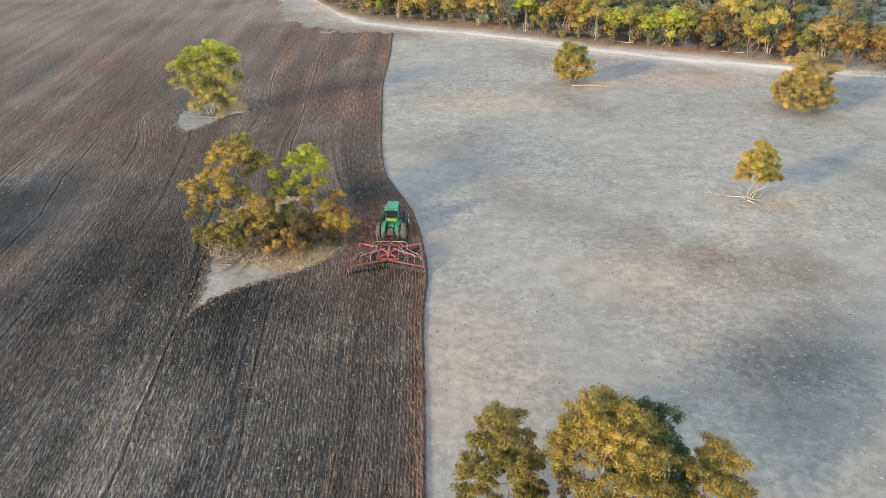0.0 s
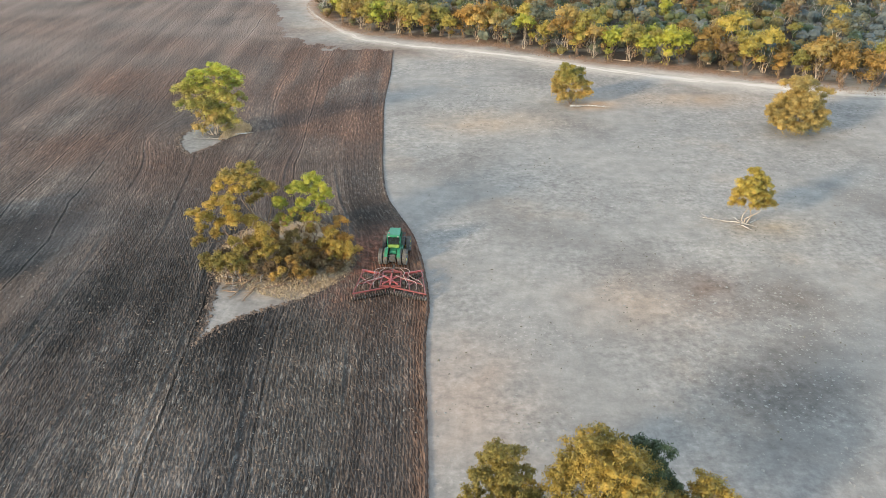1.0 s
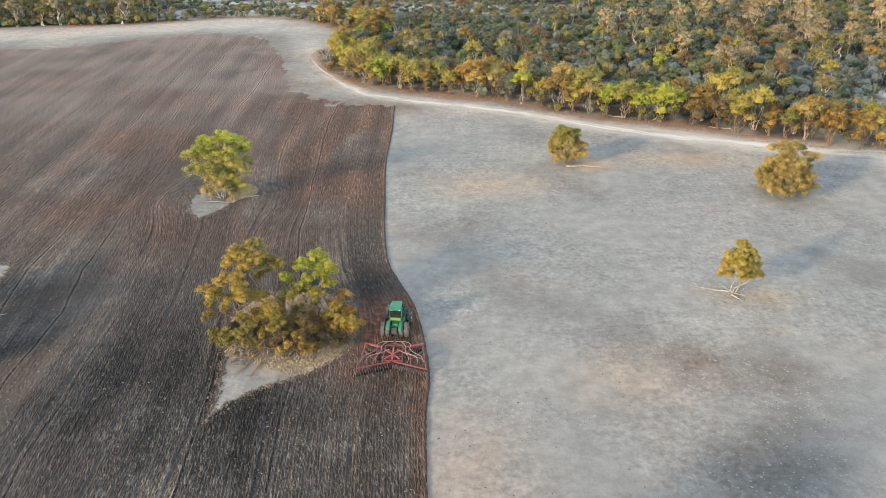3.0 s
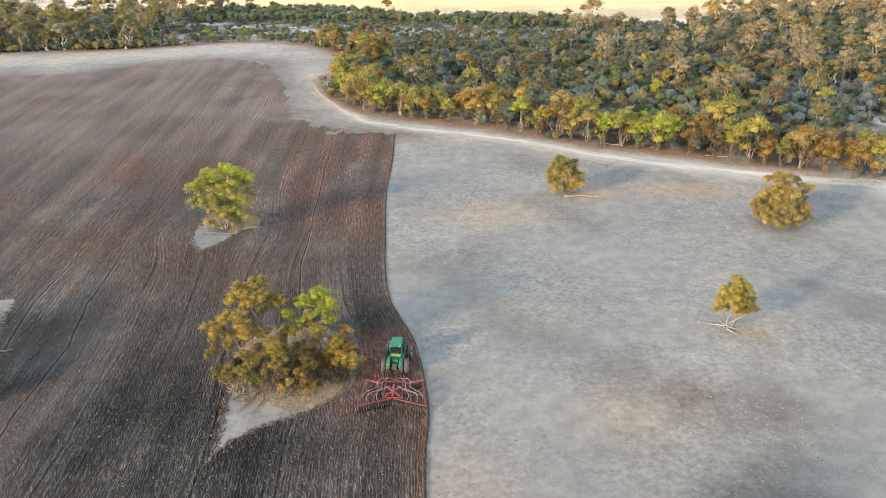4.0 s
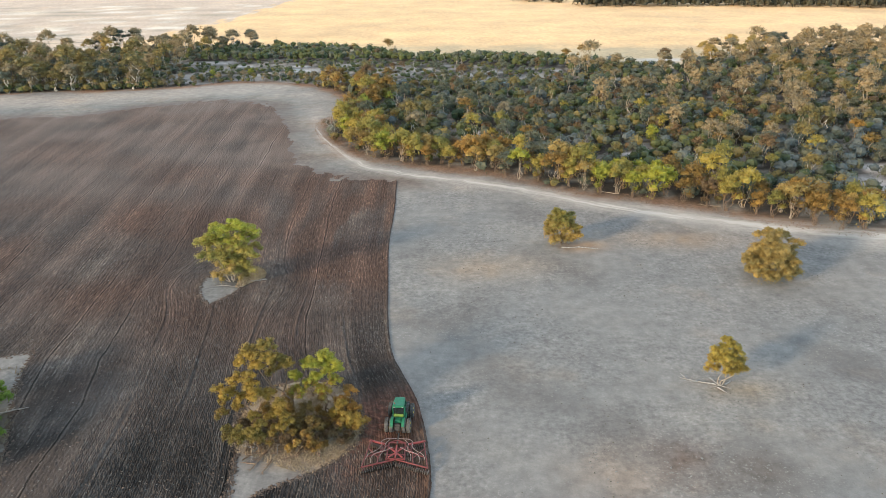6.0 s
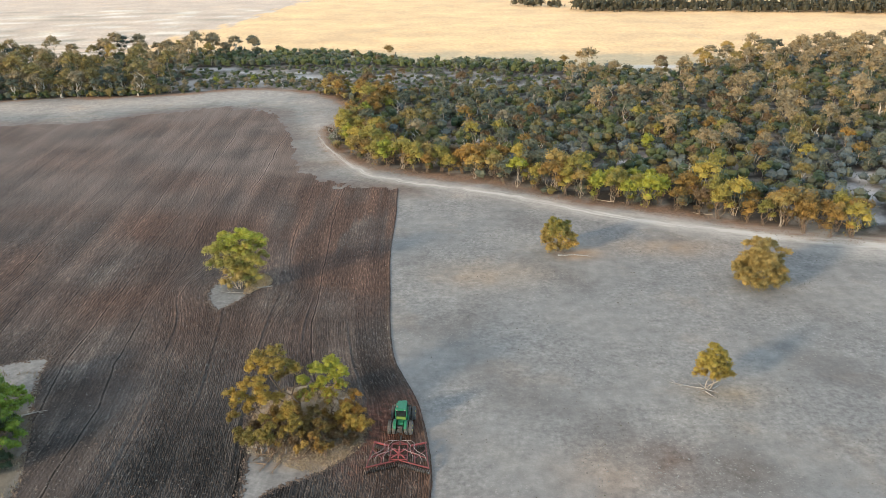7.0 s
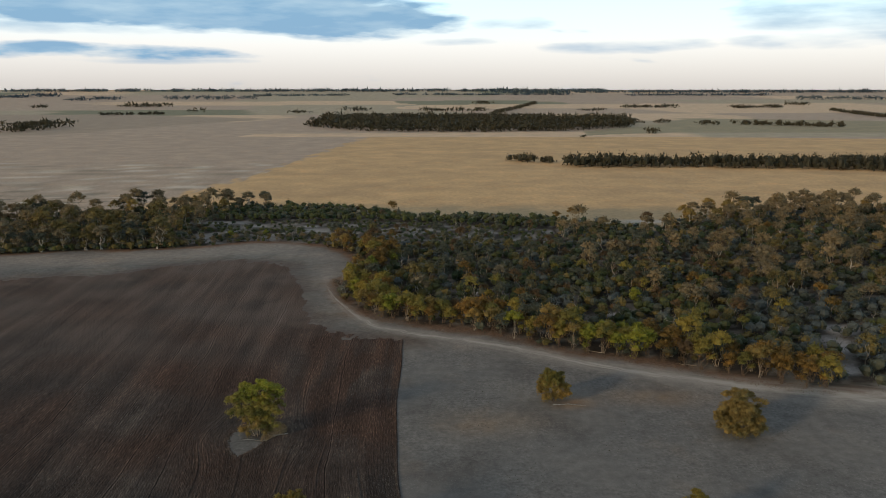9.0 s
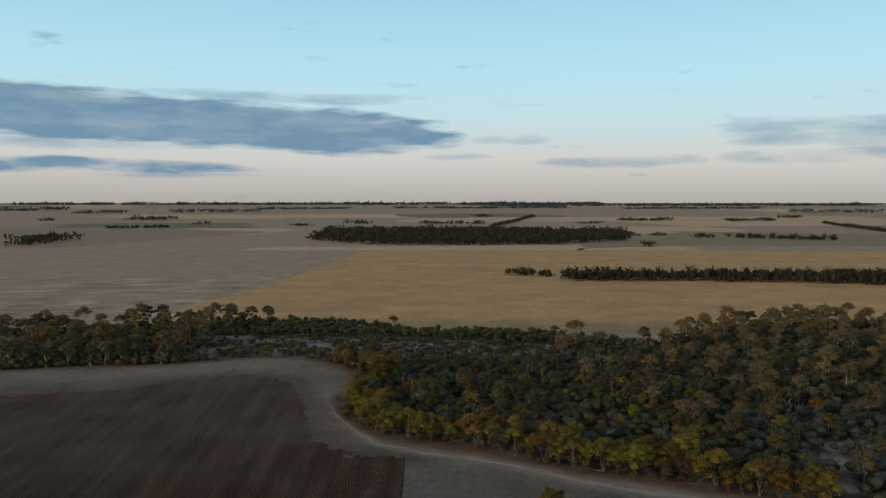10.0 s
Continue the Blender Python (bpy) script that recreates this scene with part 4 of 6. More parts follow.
island_gum(8, "small golden bush in the dry grass", -17.0, 81.2, 4, 0.8, LEAF_GOLD, [(-0.9, 2.4), (-1.5, 3.0), (0.6, 1.0), (-0.3, 1.8)])
island_gum(9, "olive-brown bush behind the island gums", -13.8, 90.0, 3, 1.0, LEAF_GOLD, [(-1.2, 3.8), (0.2, 4.2), (0.9, 2.8), (-0.4, 2.0)])
island_gum(10, "low tan bush at the front of the island", -25.4, 82.2, 4, 0.6, LEAF_TAN, [(-1.2, 1.2), (-0.3, 2.0), (0.6, 1.6), (1.3, 0.9), (0.1, 0.9)])
island_gum(11, "low tan bush at the front of the island", -20.8, 82.6, 4, 0.6, LEAF_TAN, [(-1.0, 1.4), (0.0, 2.6), (0.8, 1.8), (-0.2, 1.0)])
island_gum(12, "low rusty bush at the front of the island", -14.8, 84.2, 4, 0.65, LEAF_RUST, [(-1.3, 1.6), (-0.2, 2.2), (0.7, 1.4), (1.5, 1.0)])
island_gum(13, "low rusty bush at the front of the island", -18.6, 82.4, 4, 0.7, LEAF_RUST, [(-0.9, 1.8), (0.1, 2.6), (0.9, 1.6), (0.0, 1.0)])
island_gum(14, "grey-green bush behind the island gums", -20.0, 96.0, 3, 1.0, LEAF_GREY, [(-1.2, 2.6), (0.2, 3.4), (0.9, 2.6), (-0.4, 1.8)])
# the island at the side
for i, (x, y, h, sp, lo, k, st, lf) in enumerate((
        (-67.6, 90.2, 6.0, 3.4, 3.2, 13, 4, LEAF_VIVID), (-64.6, 82.8, 5.6, 3.2, 1.8, 13, 4, LEAF_VIVID), (-69.5, 84.0, 7.4, 3.6, 2.5, 14, 3, LEAF_DEEP), (-66.4, 86.6, 3.0, 2.4, 0.8, 10, 5, LEAF_DEEP), (-63.6, 78.4, 2.8, 2.3, 0.7, 10, 5, LEAF_DEEP), (-67.8, 80.2, 3.4, 2.5, 0.8, 10, 5, LEAF_OLIVE),
        (-74.0, 94.5, 8.0, 3.6, 3.0, 13, 3, LEAF_VIVID), (-65.8, 78.8, 5.2, 2.8, 1.0, 11, 4, LEAF_OLIVE), (-71.0, 80.0, 7.4, 3.4, 2.0, 13, 3, LEAF_VIVID), (-79, 88.0, 9.0, 4.0, 2.5, 14, 3, LEAF_OLIVE))):
    make_tree("mallee_tree", "green mallee gum among fallen branches", (x, y, 0), 0,
              tree_meshes(60 + i, h, sp, lo, k, 560, 0.16, stems=st, clump=0.36), BARK_DARK, lf, "trees on the side island")
# the near clump under the first eye
for i, (x, y, h, sp, lo, k, st, lf) in enumerate((
        (4.5, 41.3, 10.3, 2.9, 2.0, 46, 3, LEAF_BRONZE), (11.7, 40.0, 12.2, 3.9, 5.6, 52, 4, LEAF_BRONZE), (18.6, 39.4, 8.4, 3.0, 3.2, 30, 4, LEAF_BRONZE),
        # last gum: dark leaves stand in for the crown's shaded right side
        (8.0, 39.0, 6.6, 1.6, 3.4, 8, 2, LEAF_RUST), (15.2, 41.4, 10.2, 2.9, 4.6, 30, 2, LEAF_DEEP))):
    make_tree("eucalyptus_tree", "dense golden-green gum with white branching stems", (x, y, 0), 0,
              tree_meshes(80 + i, h, sp, lo, k, 760, 0.098, stems=st, clump=0.31, flat=0.7, solid=0.5), BARK, lf, "near clump of gums")

# ---- the woodland belt ----
PROTO = []
for i, (h, sp, lo, k, lower, st, cl) in enumerate(((7.6, 2.8, 4.2, 7, 1, 6, 0.44), (9.0, 3.3, 6.2, 8, 1, 5, 0.42), (6.6, 2.8, 3.6, 7, 1, 7, 0.46), (11.0, 3.8, 6.4, 9, 2, 4, 0.40),
                                                   (6.0, 2.4, 3.2, 6, 1, 7, 0.48), (7.4, 3.1, 5.2, 7, 1, 5, 0.43), (12.5, 4.6, 7.6, 11, 2, 4, 0.34), (9.6, 3.4, 5.2, 8, 3, 4, 0.40))):
    PROTO.append(tree_meshes(200 + i, h, sp, lo, k, 112, 0.26, stems=st, puffs=1, clump=cl, girth=0.26 if h > 9.5 else 0.115, twigs=1, sides=4, solid=0.66, spots=umbrella(240 + i, h, sp, lo, k, lower), lat=(-20, 28, 86)))
# the same gums with fewer leaves, for the crowd behind
FAINT = [tree_meshes(220 + i, h, sp, lo, k, 46, 0.42, stems=2, puffs=1, clump=cl, girth=0.17, twigs=0, sides=3, solid=0.6, spots=umbrella(250 + i, h, sp, lo, k, 1), lat=(-20, 28, 86))
         for i, (h, sp, lo, k, cl) in enumerate(((8.0, 3.0, 4.6, 7, 0.44), (9.0, 3.2, 6.0, 7, 0.43), (11.0, 3.8, 6.6, 8, 0.42), (12.5, 4.4, 7.6, 10, 0.38)))]
PROTO_MESH = {}


LOWER_LEAF = {"leaf_gold": LEAF_RUST, "leaf_olive": LEAF_GOLD, "leaf_lime": LEAF_OLIVE, "leaf_tan": LEAF_RUST, "leaf_grey": LEAF_PALE}


def wood_tree(i, mt, x, y, turn, size, label):
    key = (i, mt.name)
    if key not in PROTO_MESH:
        PROTO_MESH[key] = make_tree("woodland_tree", label, (x, y, 0), turn, PROTO[i], BARK_WHITE if i in (3, 6, 7) else BARK if i in (1, 5) else BARK_DARK, mt, "trees of the woodland belt", under=LOWER_LEAF.get(mt.name), below=0.5)
        ob = PROTO_MESH[key]
        ob.scale = (size, size, size)
        return ob
    ob = copy_thing(PROTO_MESH[key], pose(x, y, 0, 0, 0, turn))
    ob.scale = (size, size, size)
    return tagged(ob, label)


rng = np.random.RandomState(77)
fringe = spline(WOOD_FRONT, 1.0)
fringe = fringe[(fringe[:, 0] > -215) & (fringe[:, 0] < 101)]
spots = []
KINDS = ((LEAF_GOLD, 0.36), (LEAF_OLIVE, 0.40), (LEAF_GREEN, 0.03), (LEAF_RUST, 0.05), (LEAF_TAN, 0.1), (LEAF_GREY, 0.06))
LABELS = {"leaf_khaki": "khaki-green gum with an open crown", "leaf_gold": "golden-leaved mallee gum at the edge of the woodland", "leaf_olive": "olive mallee gum with several pale stems", "leaf_lime": "bright lime-green gum in the woodland edge",
          "leaf_rust": "rust-brown sparse gum in the woodland", "leaf_grey": "grey-green gum with an open crown", "leaf_tan": "tan-leaved dense gum at the edge of the woodland", "leaf_pale": "tall gum with thin pale grey-brown foliage", "leaf_deep": "dark green bushy gum in the woodland"}


def pick(kinds):
    q, s = rng.rand() * sum(w for _, w in kinds), 0
    for mt, w in kinds:
        s += w
        if q <= s:
            return mt
    return kinds[-1][0]


def free(x, y, gap):
    return not sandy(x, y) and all((x - a) ** 2 + (y - b) ** 2 > gap * gap for a, b in spots)


made = 0
for i in range(0, len(fringe), 2):
    for row in range(3):
        x, y = fringe[i] + rng.uniform(-1.2, 1.2, 2) + np.array([0.35, 0.94]) * (2.0 + row * 4.6) + (np.array([5.0 + row * 2, 0]) if -50 < fringe[i][0] < -34 and fringe[i][1] < 330 else 0)
        if not inside(np.array([x]), np.array([y]), WOOD)[0] or not free(x, y, 3.9) or rng.rand() < 0.12:
            continue
        left = x < -55
        gap_in_gums = -136 < x < -56
        if gap_in_gums and rng.rand() < 0.45:
            continue
        mt = pick(((LEAF_KHAKI, 0.2), (LEAF_GREY, 0.2), (LEAF_PALE, 0.52), (LEAF_GREEN, 0.05)) if left else KINDS)
        if 42 < x < 60 and y < 212:
            mt = LEAF_GREEN if rng.rand() < 0.7 else LEAF_OLIVE
        spots.append((x, y))
        wood_tree(rng.choice([2, 4, 0]) if gap_in_gums else rng.choice([1, 3, 6, 7, 0]) if left else rng.choice([0, 1, 2, 2, 4, 5]), mt, x, y, rng.uniform(0, 360), rng.uniform(0.8, 1.25) * (0.6 if gap_in_gums else 1.08 if left else 1.05), LABELS[mt.name])
        made += 1
# tall gums along the far side, then others standing out of the scrub
tall = 0
back = spline(WOOD_BACK, 1.0)
for i in range(0, len(back), 4):
    x, y = back[i] + rng.uniform(-5, 3, 2) - np.array([0, rng.uniform(2, 26)])
    if x < -265 or x > 262 or y < 385 or rng.rand() < (0.96 if -110 < x < 110 else 0.2) or not free(x, y, 4.5):
        continue
    spots.append((x, y))
    mt = pick(((LEAF_PALE, 0.6), (LEAF_TAN, 0.25), (LEAF_GREY, 0.15)))
    wood_tree(rng.choice([3, 7, 0, 7]), mt, x, y, rng.uniform(0, 360), rng.uniform(1.05, 1.35) * (0.8 if -110 < x < 110 else 1), "tall umbrella-crowned gum at the far side of the woodland")
    tall += 1
for x, y, i, size, mt in ((87, 173.5, 0, 1.35, LEAF_GOLD), (91, 171.5, 2, 1.35, LEAF_GOLD), (68, 241, 2, 0.95, LEAF_GREEN), (98, 169, 0, 1.0, LEAF_TAN)):
    spots.append((x, y))
    wood_tree(i, mt, x, y, rng.uniform(0, 360), size, LABELS[mt.name])
    tall += 1
while made + tall < 292:
    x, y = rng.uniform(-190, 240), rng.uniform(190, 455)
    if not inside(np.array([x]), np.array([y]), WOOD)[0] or not free(x, y, 5.0):
        continue
    right = x > 60 and y > 250
    if -135 < x < 60 and y > 340 and rng.rand() < 0.85:
        continue
    if not right and rng.rand() < 0.35:
        continue
    spots.append((x, y))
    mt = pick(((LEAF_PALE, 0.5), (LEAF_GREY, 0.25), (LEAF_RUST, 0.08), (LEAF_KHAKI, 0.12), (LEAF_DEEP, 0.05)) if right else ((LEAF_GOLD, 0.14), (LEAF_RUST, 0.12), (LEAF_KHAKI, 0.22), (LEAF_PALE, 0.24), (LEAF_GREY, 0.22), (LEAF_GREEN, 0.06)))
    wood_tree(rng.choice([1, 3, 5, 6, 7]), mt, x, y, rng.uniform(0, 360), rng.uniform(0.72, 1.1) * (1.15 if right else 0.9), LABELS[mt.name])
    tall += 1


def scrub(name, label, mt, want, kinds, seed, leaf=0.3):
    """Countless round-topped bushes joined into one sheet of scrub."""
    r = np.random.RandomState(seed)
    green = []
    for x, y, h in want:
        w = min(2.5, h * r.uniform(0.42, 0.7) + 0.3)
        c = np.array([x, y, h * r.uniform(0.5, 0.62)])
        green.append(core(r, c, (w * 0.74, w * 0.74, h * 0.34), 6, (-50, 12, 52, 88) if y < 330 else (-45, 25, 87)))
        green.append(leaves(r, c, (w, w, h * 0.44), kinds * 7 // 2 if y < 260 else kinds * 5 // 2 if y < 330 else kinds, leaf * (0.72 + 0.05 * h) * (1.14 if y < 260 else 1.36 if y < 330 else 1.75), 0.6, 0.45, 0.5, 0.06))
    co, fa = joined(green)
    me = raw_mesh(name, co, fa)
    me.materials.append(mt)
    return tagged(new(name, me), label, "scrub", kind="stuff")


beds = {"leaf_grey": [], "leaf_deep": [], "leaf_moss": [], "leaf_olive": [], "leaf_rust": [], "leaf_blue": []}
r = np.random.RandomState(5)
cells = [(x, y) for y in np.arange(165, 475, 3.5) for x in np.arange(-290, 290, 3.5)]
for x, y in cells:
    x, y = x + r.uniform(-1.9, 1.9), y + r.uniform(-1.9, 1.9)
    keep_off = y < 340 and wave(np.array([x]), np.array([y]), 16, 7)[0] > 0.72 or wave(np.array([x]), np.array([y]), 7, 9)[0] > 0.95
    if keep_off or r.rand() < (0.02 if y > 340 else 0.12) or not inside(np.array([x]), np.array([y]), WOOD)[0] or sandy(x, y):
        continue
    low = -135 < x < 60 and y > 345
    if y > 300 and r.rand() < 0.25:
        continue
    if low and y < 416 - 0.25 * max(0, x + 40) and r.rand() < 0.16 + 0.45 * wave(np.array([x * 0.5]), np.array([y * 1.6]), 14, 19)[0]:
        continue
    q = float(np.clip(0.5 + 0.42 * wave(np.array([x]), np.array([y]), 26, 83)[0] + r.uniform(-0.22, 0.22), 0, 0.999))
    edge_near = not low and y < np.interp(x, [p[0] for p in WOOD_FRONT], [p[1] for p in WOOD_FRONT]) + 22
    front_gap = y - np.interp(x, [p[0] for p in WOOD_FRONT], [p[1] for p in WOOD_FRONT])
    if x > -36 and front_gap < 13 and r.rand() < 0.85:
        continue
    if edge_near:
        q = 1.0 - 0.62 * q
    bed = "leaf_deep" if q < (0.28 if low else 0.24) else "leaf_moss" if q < (0.62 if low else 0.46) else "leaf_grey" if q < (0.95 if low else 0.70) else "leaf_olive" if q < (0.98 if low else 0.88) else "leaf_rust"
    if not low and not edge_near and wave(np.array([x]), np.array([y]), 19, 85)[0] > 0.5 and r.rand() < 0.5:
        bed = "leaf_blue"
    elif x > 102 and y < 260 and r.rand() < 0.75:
        bed = "leaf_blue" if r.rand() < 0.5 else "leaf_grey"
    beds[bed].append((x, y, (r.uniform(1.2, 2.8) if y < 416 - 0.25 * max(0, x + 40) else r.uniform(3.0, 5.6)) if low else r.uniform(1.8, 5.2)))
# low bushes along the foot of the gums at the belt's end
for x, y in spline(WOOD_FRONT, 1.6):
    if -262 < x < -132:
        x, y = x + r.uniform(-1, 1), y + r.uniform(0.2, 3.5)
        beds[r.choice(["leaf_grey", "leaf_moss", "leaf_olive", "leaf_deep"])].append((x, y, r.uniform(1.6, 3.8)))
for bed, mt, label in (("leaf_grey", LEAF_GREY, "grey-green scrub of low bushes"), ("leaf_deep", LEAF_DEEP, "dark green scrub of low bushes"), ("leaf_moss", LEAF_MOSS, "moss-green scrub of round bushes"), ("leaf_blue", LEAF_BLUE, "blue-grey saltbush scrub between the gums"), ("leaf_olive", LEAF_KHAKI, "olive scrub under the gums"), ("leaf_rust", LEAF_RUST, "rusty dry scrub under the gums")):
    scrub("scrub", label, mt, beds[bed], 21, 9)

# bare bleached trees standing among the living ones
DEAD = [tree_meshes(260 + i, h, sp, h * 0.45, 9, 4, 0.05, stems=1, clump=0.3, girth=0.16, twigs=4, sides=5)[0] for i, (h, sp) in enumerate(((8.5, 2.6), (7.0, 2.8), (9.5, 2.4)))]
DEAD_MESH = []
for co, fa in DEAD:
    me = raw_mesh("dead_tree", co, fa, True)
    me.materials.append(DEADWOOD)
    DEAD_MESH.append(me)
gone = 0
while gone < 74:
    x, y = (rng.uniform(60, 230), rng.uniform(190, 430)) if gone < 28 else (rng.uniform(-180, 60), rng.uniform(215, 400)) if gone < 46 else (rng.uniform(-46, -36), rng.uniform(248, 285)) if gone < 52 else (rng.uniform(-25, 45), rng.uniform(206, 250)) if gone < 66 else (rng.uniform(-150, -60), rng.uniform(338, 372))
    if not inside(np.array([x]), np.array([y]), WOOD)[0] or not free(x, y, 3.0):
        continue
    spots.append((x, y))
    ob = new("dead_tree", DEAD_MESH[rng.randint(3)])
    ob.matrix_basis = pose(x, y, 0, 0, 0, rng.uniform(0, 360)) @ Matrix.Scale(rng.uniform(0.75, 1.15), 4)
    tagged(ob, "bare bleached dead gum among the living trees", "dead tree", "dead trees in the woodland")
    gone += 1

# the crowd of gums that closes the belt, too many to tell apart


def crowd(label, mt, want):
    for part_name, which, use in (("gum_crowd_stems", 0, BARK), ("gum_crowd_foliage", 1, mt)):
        pieces = []
        for x, y, i, a, s in want:
            co, fa = FAINT[i][which]
            ca, sa = math.cos(a) * s, math.sin(a) * s
            pieces.append((np.column_stack([co[:, 0] * ca - co[:, 1] * sa + x, co[:, 0] * sa + co[:, 1] * ca + y, co[:, 2] * s]), fa))
        co, fa = joined(pieces)
        me = raw_mesh(part_name, co, fa)
        me.materials.append(use)
        tagged(new(part_name, me), label, "woods", kind="stuff")


for mt, label, count, box, big in ((LEAF_PALE, "crowded pale gums of the woodland belt", 60, (60, 300, 240, 465), 1.3), (LEAF_GOLD, "crowded golden gums of the woodland belt", 14, (-40, 200, 200, 440), 0.95),
                                   (LEAF_PALE, "crowded pale gums at the end of the woodland belt", 60, (-290, -140, 340, 448), 1.35), (LEAF_KHAKI, "crowded olive gums at the end of the woodland belt", 40, (-290, -125, 340, 448), 1.3), (LEAF_KHAKI, "crowded olive gums behind the woodland edge", 30, (-45, 260, 180, 330), 0.9), (LEAF_PALE, "crowded pale gums along the far side of the woodland", 70, (105, 310, 375, 465), 1.2),
                                   (LEAF_KHAKI, "crowded low olive gums of the woodland belt", 30, (-40, 170, 225, 385), 0.72), (LEAF_GREY, "crowded grey-green gums of the woodland belt", 60, (-40, 230, 215, 400), 0.75), (LEAF_RUST, "crowded browned gums of the woodland belt", 30, (-40, 180, 205, 390), 0.75),
                                   (LEAF_PALE, "crowded pale gums standing over the grey scrub", 42, (75, 225, 228, 320), 1.05), (LEAF_GREY, "crowded grey-green gums standing over the scrub", 20, (-30, 120, 226, 320), 0.9), (LEAF_OLIVE, "crowded green-gold gums standing over the scrub", 16, (-30, 120, 205, 290), 0.8)):
    want = []
    while len(want) < count:
        x, y = rng.uniform(box[0], box[1]), rng.uniform(box[2], box[3])
        if inside(np.array([x]), np.array([y]), WOOD)[0] and free(x, y, 3.6):
            spots.append((x, y))
            want.append((x, y, rng.choice([0, 1, 2, 3]), rng.uniform(0, 6.28), rng.uniform(0.72, 1.1) * big))
    crowd(label, mt, want)

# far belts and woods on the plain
# blue-grey leaf tone with distance haze painted in, for the skyline woods
HAZED_LEAF = leaf_material("leaf_hazed", (0.04, 0.06, 0.08), (0.085, 0.115, 0.145))
FAR_LEAF = leaf_material("leaf_far", (0.026, 0.023, 0.014), (0.075, 0.063, 0.034))


def far_wood(name, label, outline, gap, h, seed, leaf, mt=None):
    r = np.random.RandomState(seed)
    q = np.array(outline)
    pts = []
    (x0, y0), (x1, y1) = q.min(0), q.max(0)
    for y in np.arange(y0, y1 + gap, gap):
        for x in np.arange(x0, x1 + gap, gap):
            a, b = x + r.uniform(-0.9, 0.9) * gap, y + r.uniform(-0.9, 0.9) * gap
            if inside(np.array([a]), np.array([b]), q)[0]:
                pts.append((a, b))
    green = []
    for a, b in pts:
        hh = h * r.uniform(0.45, 1.2)
        z = float(rise(np.array(a), np.array(b)))
        green.append(leaves(r, (a, b, z + hh * 0.55), (gap * r.uniform(0.6, 1.1), gap * r.uniform(0.6, 1.1), hh * 0.45), 22 if gap < 18 else 13, leaf, 0.6, 0.6))
        if gap < 10:
            green.append(core(r, (a, b, z + hh * 0.42), (gap * 0.4, gap * 0.4, hh * 0.42)))
    if not green:
        return None
    co, fa = joined(green)
    me = raw_mesh(name, co, fa)
    me.materials.append(mt or FAR_LEAF)
    return tagged(new(name, me), label, "woods", kind="stuff")


BELTS = ((-790, 1304, -728, 1306, 190, 13), (-841, 1480, -790, 1560, 120, 10), (-1686, 3380, -1461, 3516, 60, 16), (-1167, 2725, -992, 2726, 70, 13), (-766, 2289, -722, 2290, 40, 13), (-1448, 2670, -1397, 2670, 40, 12),
         (-1289, 3517, -880, 3589, 60, 18), (-453, 2206, -381, 2206, 40, 12), (-298, 2383, -230, 2430, 50, 12), (-63, 2384, 128, 2386, 50, 11), (127, 3017, 195, 3017, 50, 13), (141, 2128, 374, 3079, 26, 11))
BELTS_EAST = ((632, 2685, 826, 2686, 30, 11), (600, 1567, 778, 1459, 20, 10), (526, 1544, 571, 1544, 24, 9), (464, 1640, 493, 1640, 22, 9), (401, 1640, 433, 1640, 22, 9), (335, 1262, 369, 1262, 26, 9), (213, 1162, 221, 1164, 10, 7),
              (1011, 2636, 1194, 2689, 36, 11), (1234, 2440, 1084, 1813, 18, 11), (1316, 2967, 1402, 2910, 50, 14), (454, 2388, 519, 2435, 40, 9), (-930, 2060, -780, 2130, 16, 9))
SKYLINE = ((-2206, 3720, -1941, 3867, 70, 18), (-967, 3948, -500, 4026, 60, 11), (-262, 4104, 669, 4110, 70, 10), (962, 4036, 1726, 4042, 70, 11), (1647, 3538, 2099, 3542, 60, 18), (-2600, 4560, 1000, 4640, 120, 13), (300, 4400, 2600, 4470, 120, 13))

far_wood("tree_belt", "dark belt of gums across the golden stubble", [(112, 742), (128, 716), (230, 716), (335, 701), (416, 682), (560, 650), (600, 700), (480, 745), (330, 752), (215, 752), (150, 768)], 6.5, 11.5, 3, 1.3)
far_wood("tree_belt", "thin tail of bushes on the golden stubble", [(68, 788), (74, 776), (112, 760), (116, 774), (86, 796)], 6.5, 8, 4, 1.4)
far_wood("far_woods", "dark block of remnant woodland on the plain", [(-262, 1475), (-200, 1390), (-137, 1330), (14, 1297), (218, 1331), (330, 1430), (372, 1485), (430, 1790), (80, 1900), (-290, 1880)], 15, 14, 5, 3.4)
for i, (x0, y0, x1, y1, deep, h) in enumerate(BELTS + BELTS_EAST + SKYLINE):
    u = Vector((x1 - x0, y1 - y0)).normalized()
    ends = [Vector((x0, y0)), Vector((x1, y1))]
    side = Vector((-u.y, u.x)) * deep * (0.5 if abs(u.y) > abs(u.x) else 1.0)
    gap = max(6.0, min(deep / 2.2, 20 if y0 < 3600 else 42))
    far_wood("far_woods", "distant dark tree belt between the paddocks", [ends[0][:], ends[1][:], (ends[1] + side)[:], (ends[0] + side)[:]], gap, h, 300 + i, gap * 0.24, HAZED_LEAF if y0 > 3300 else None)

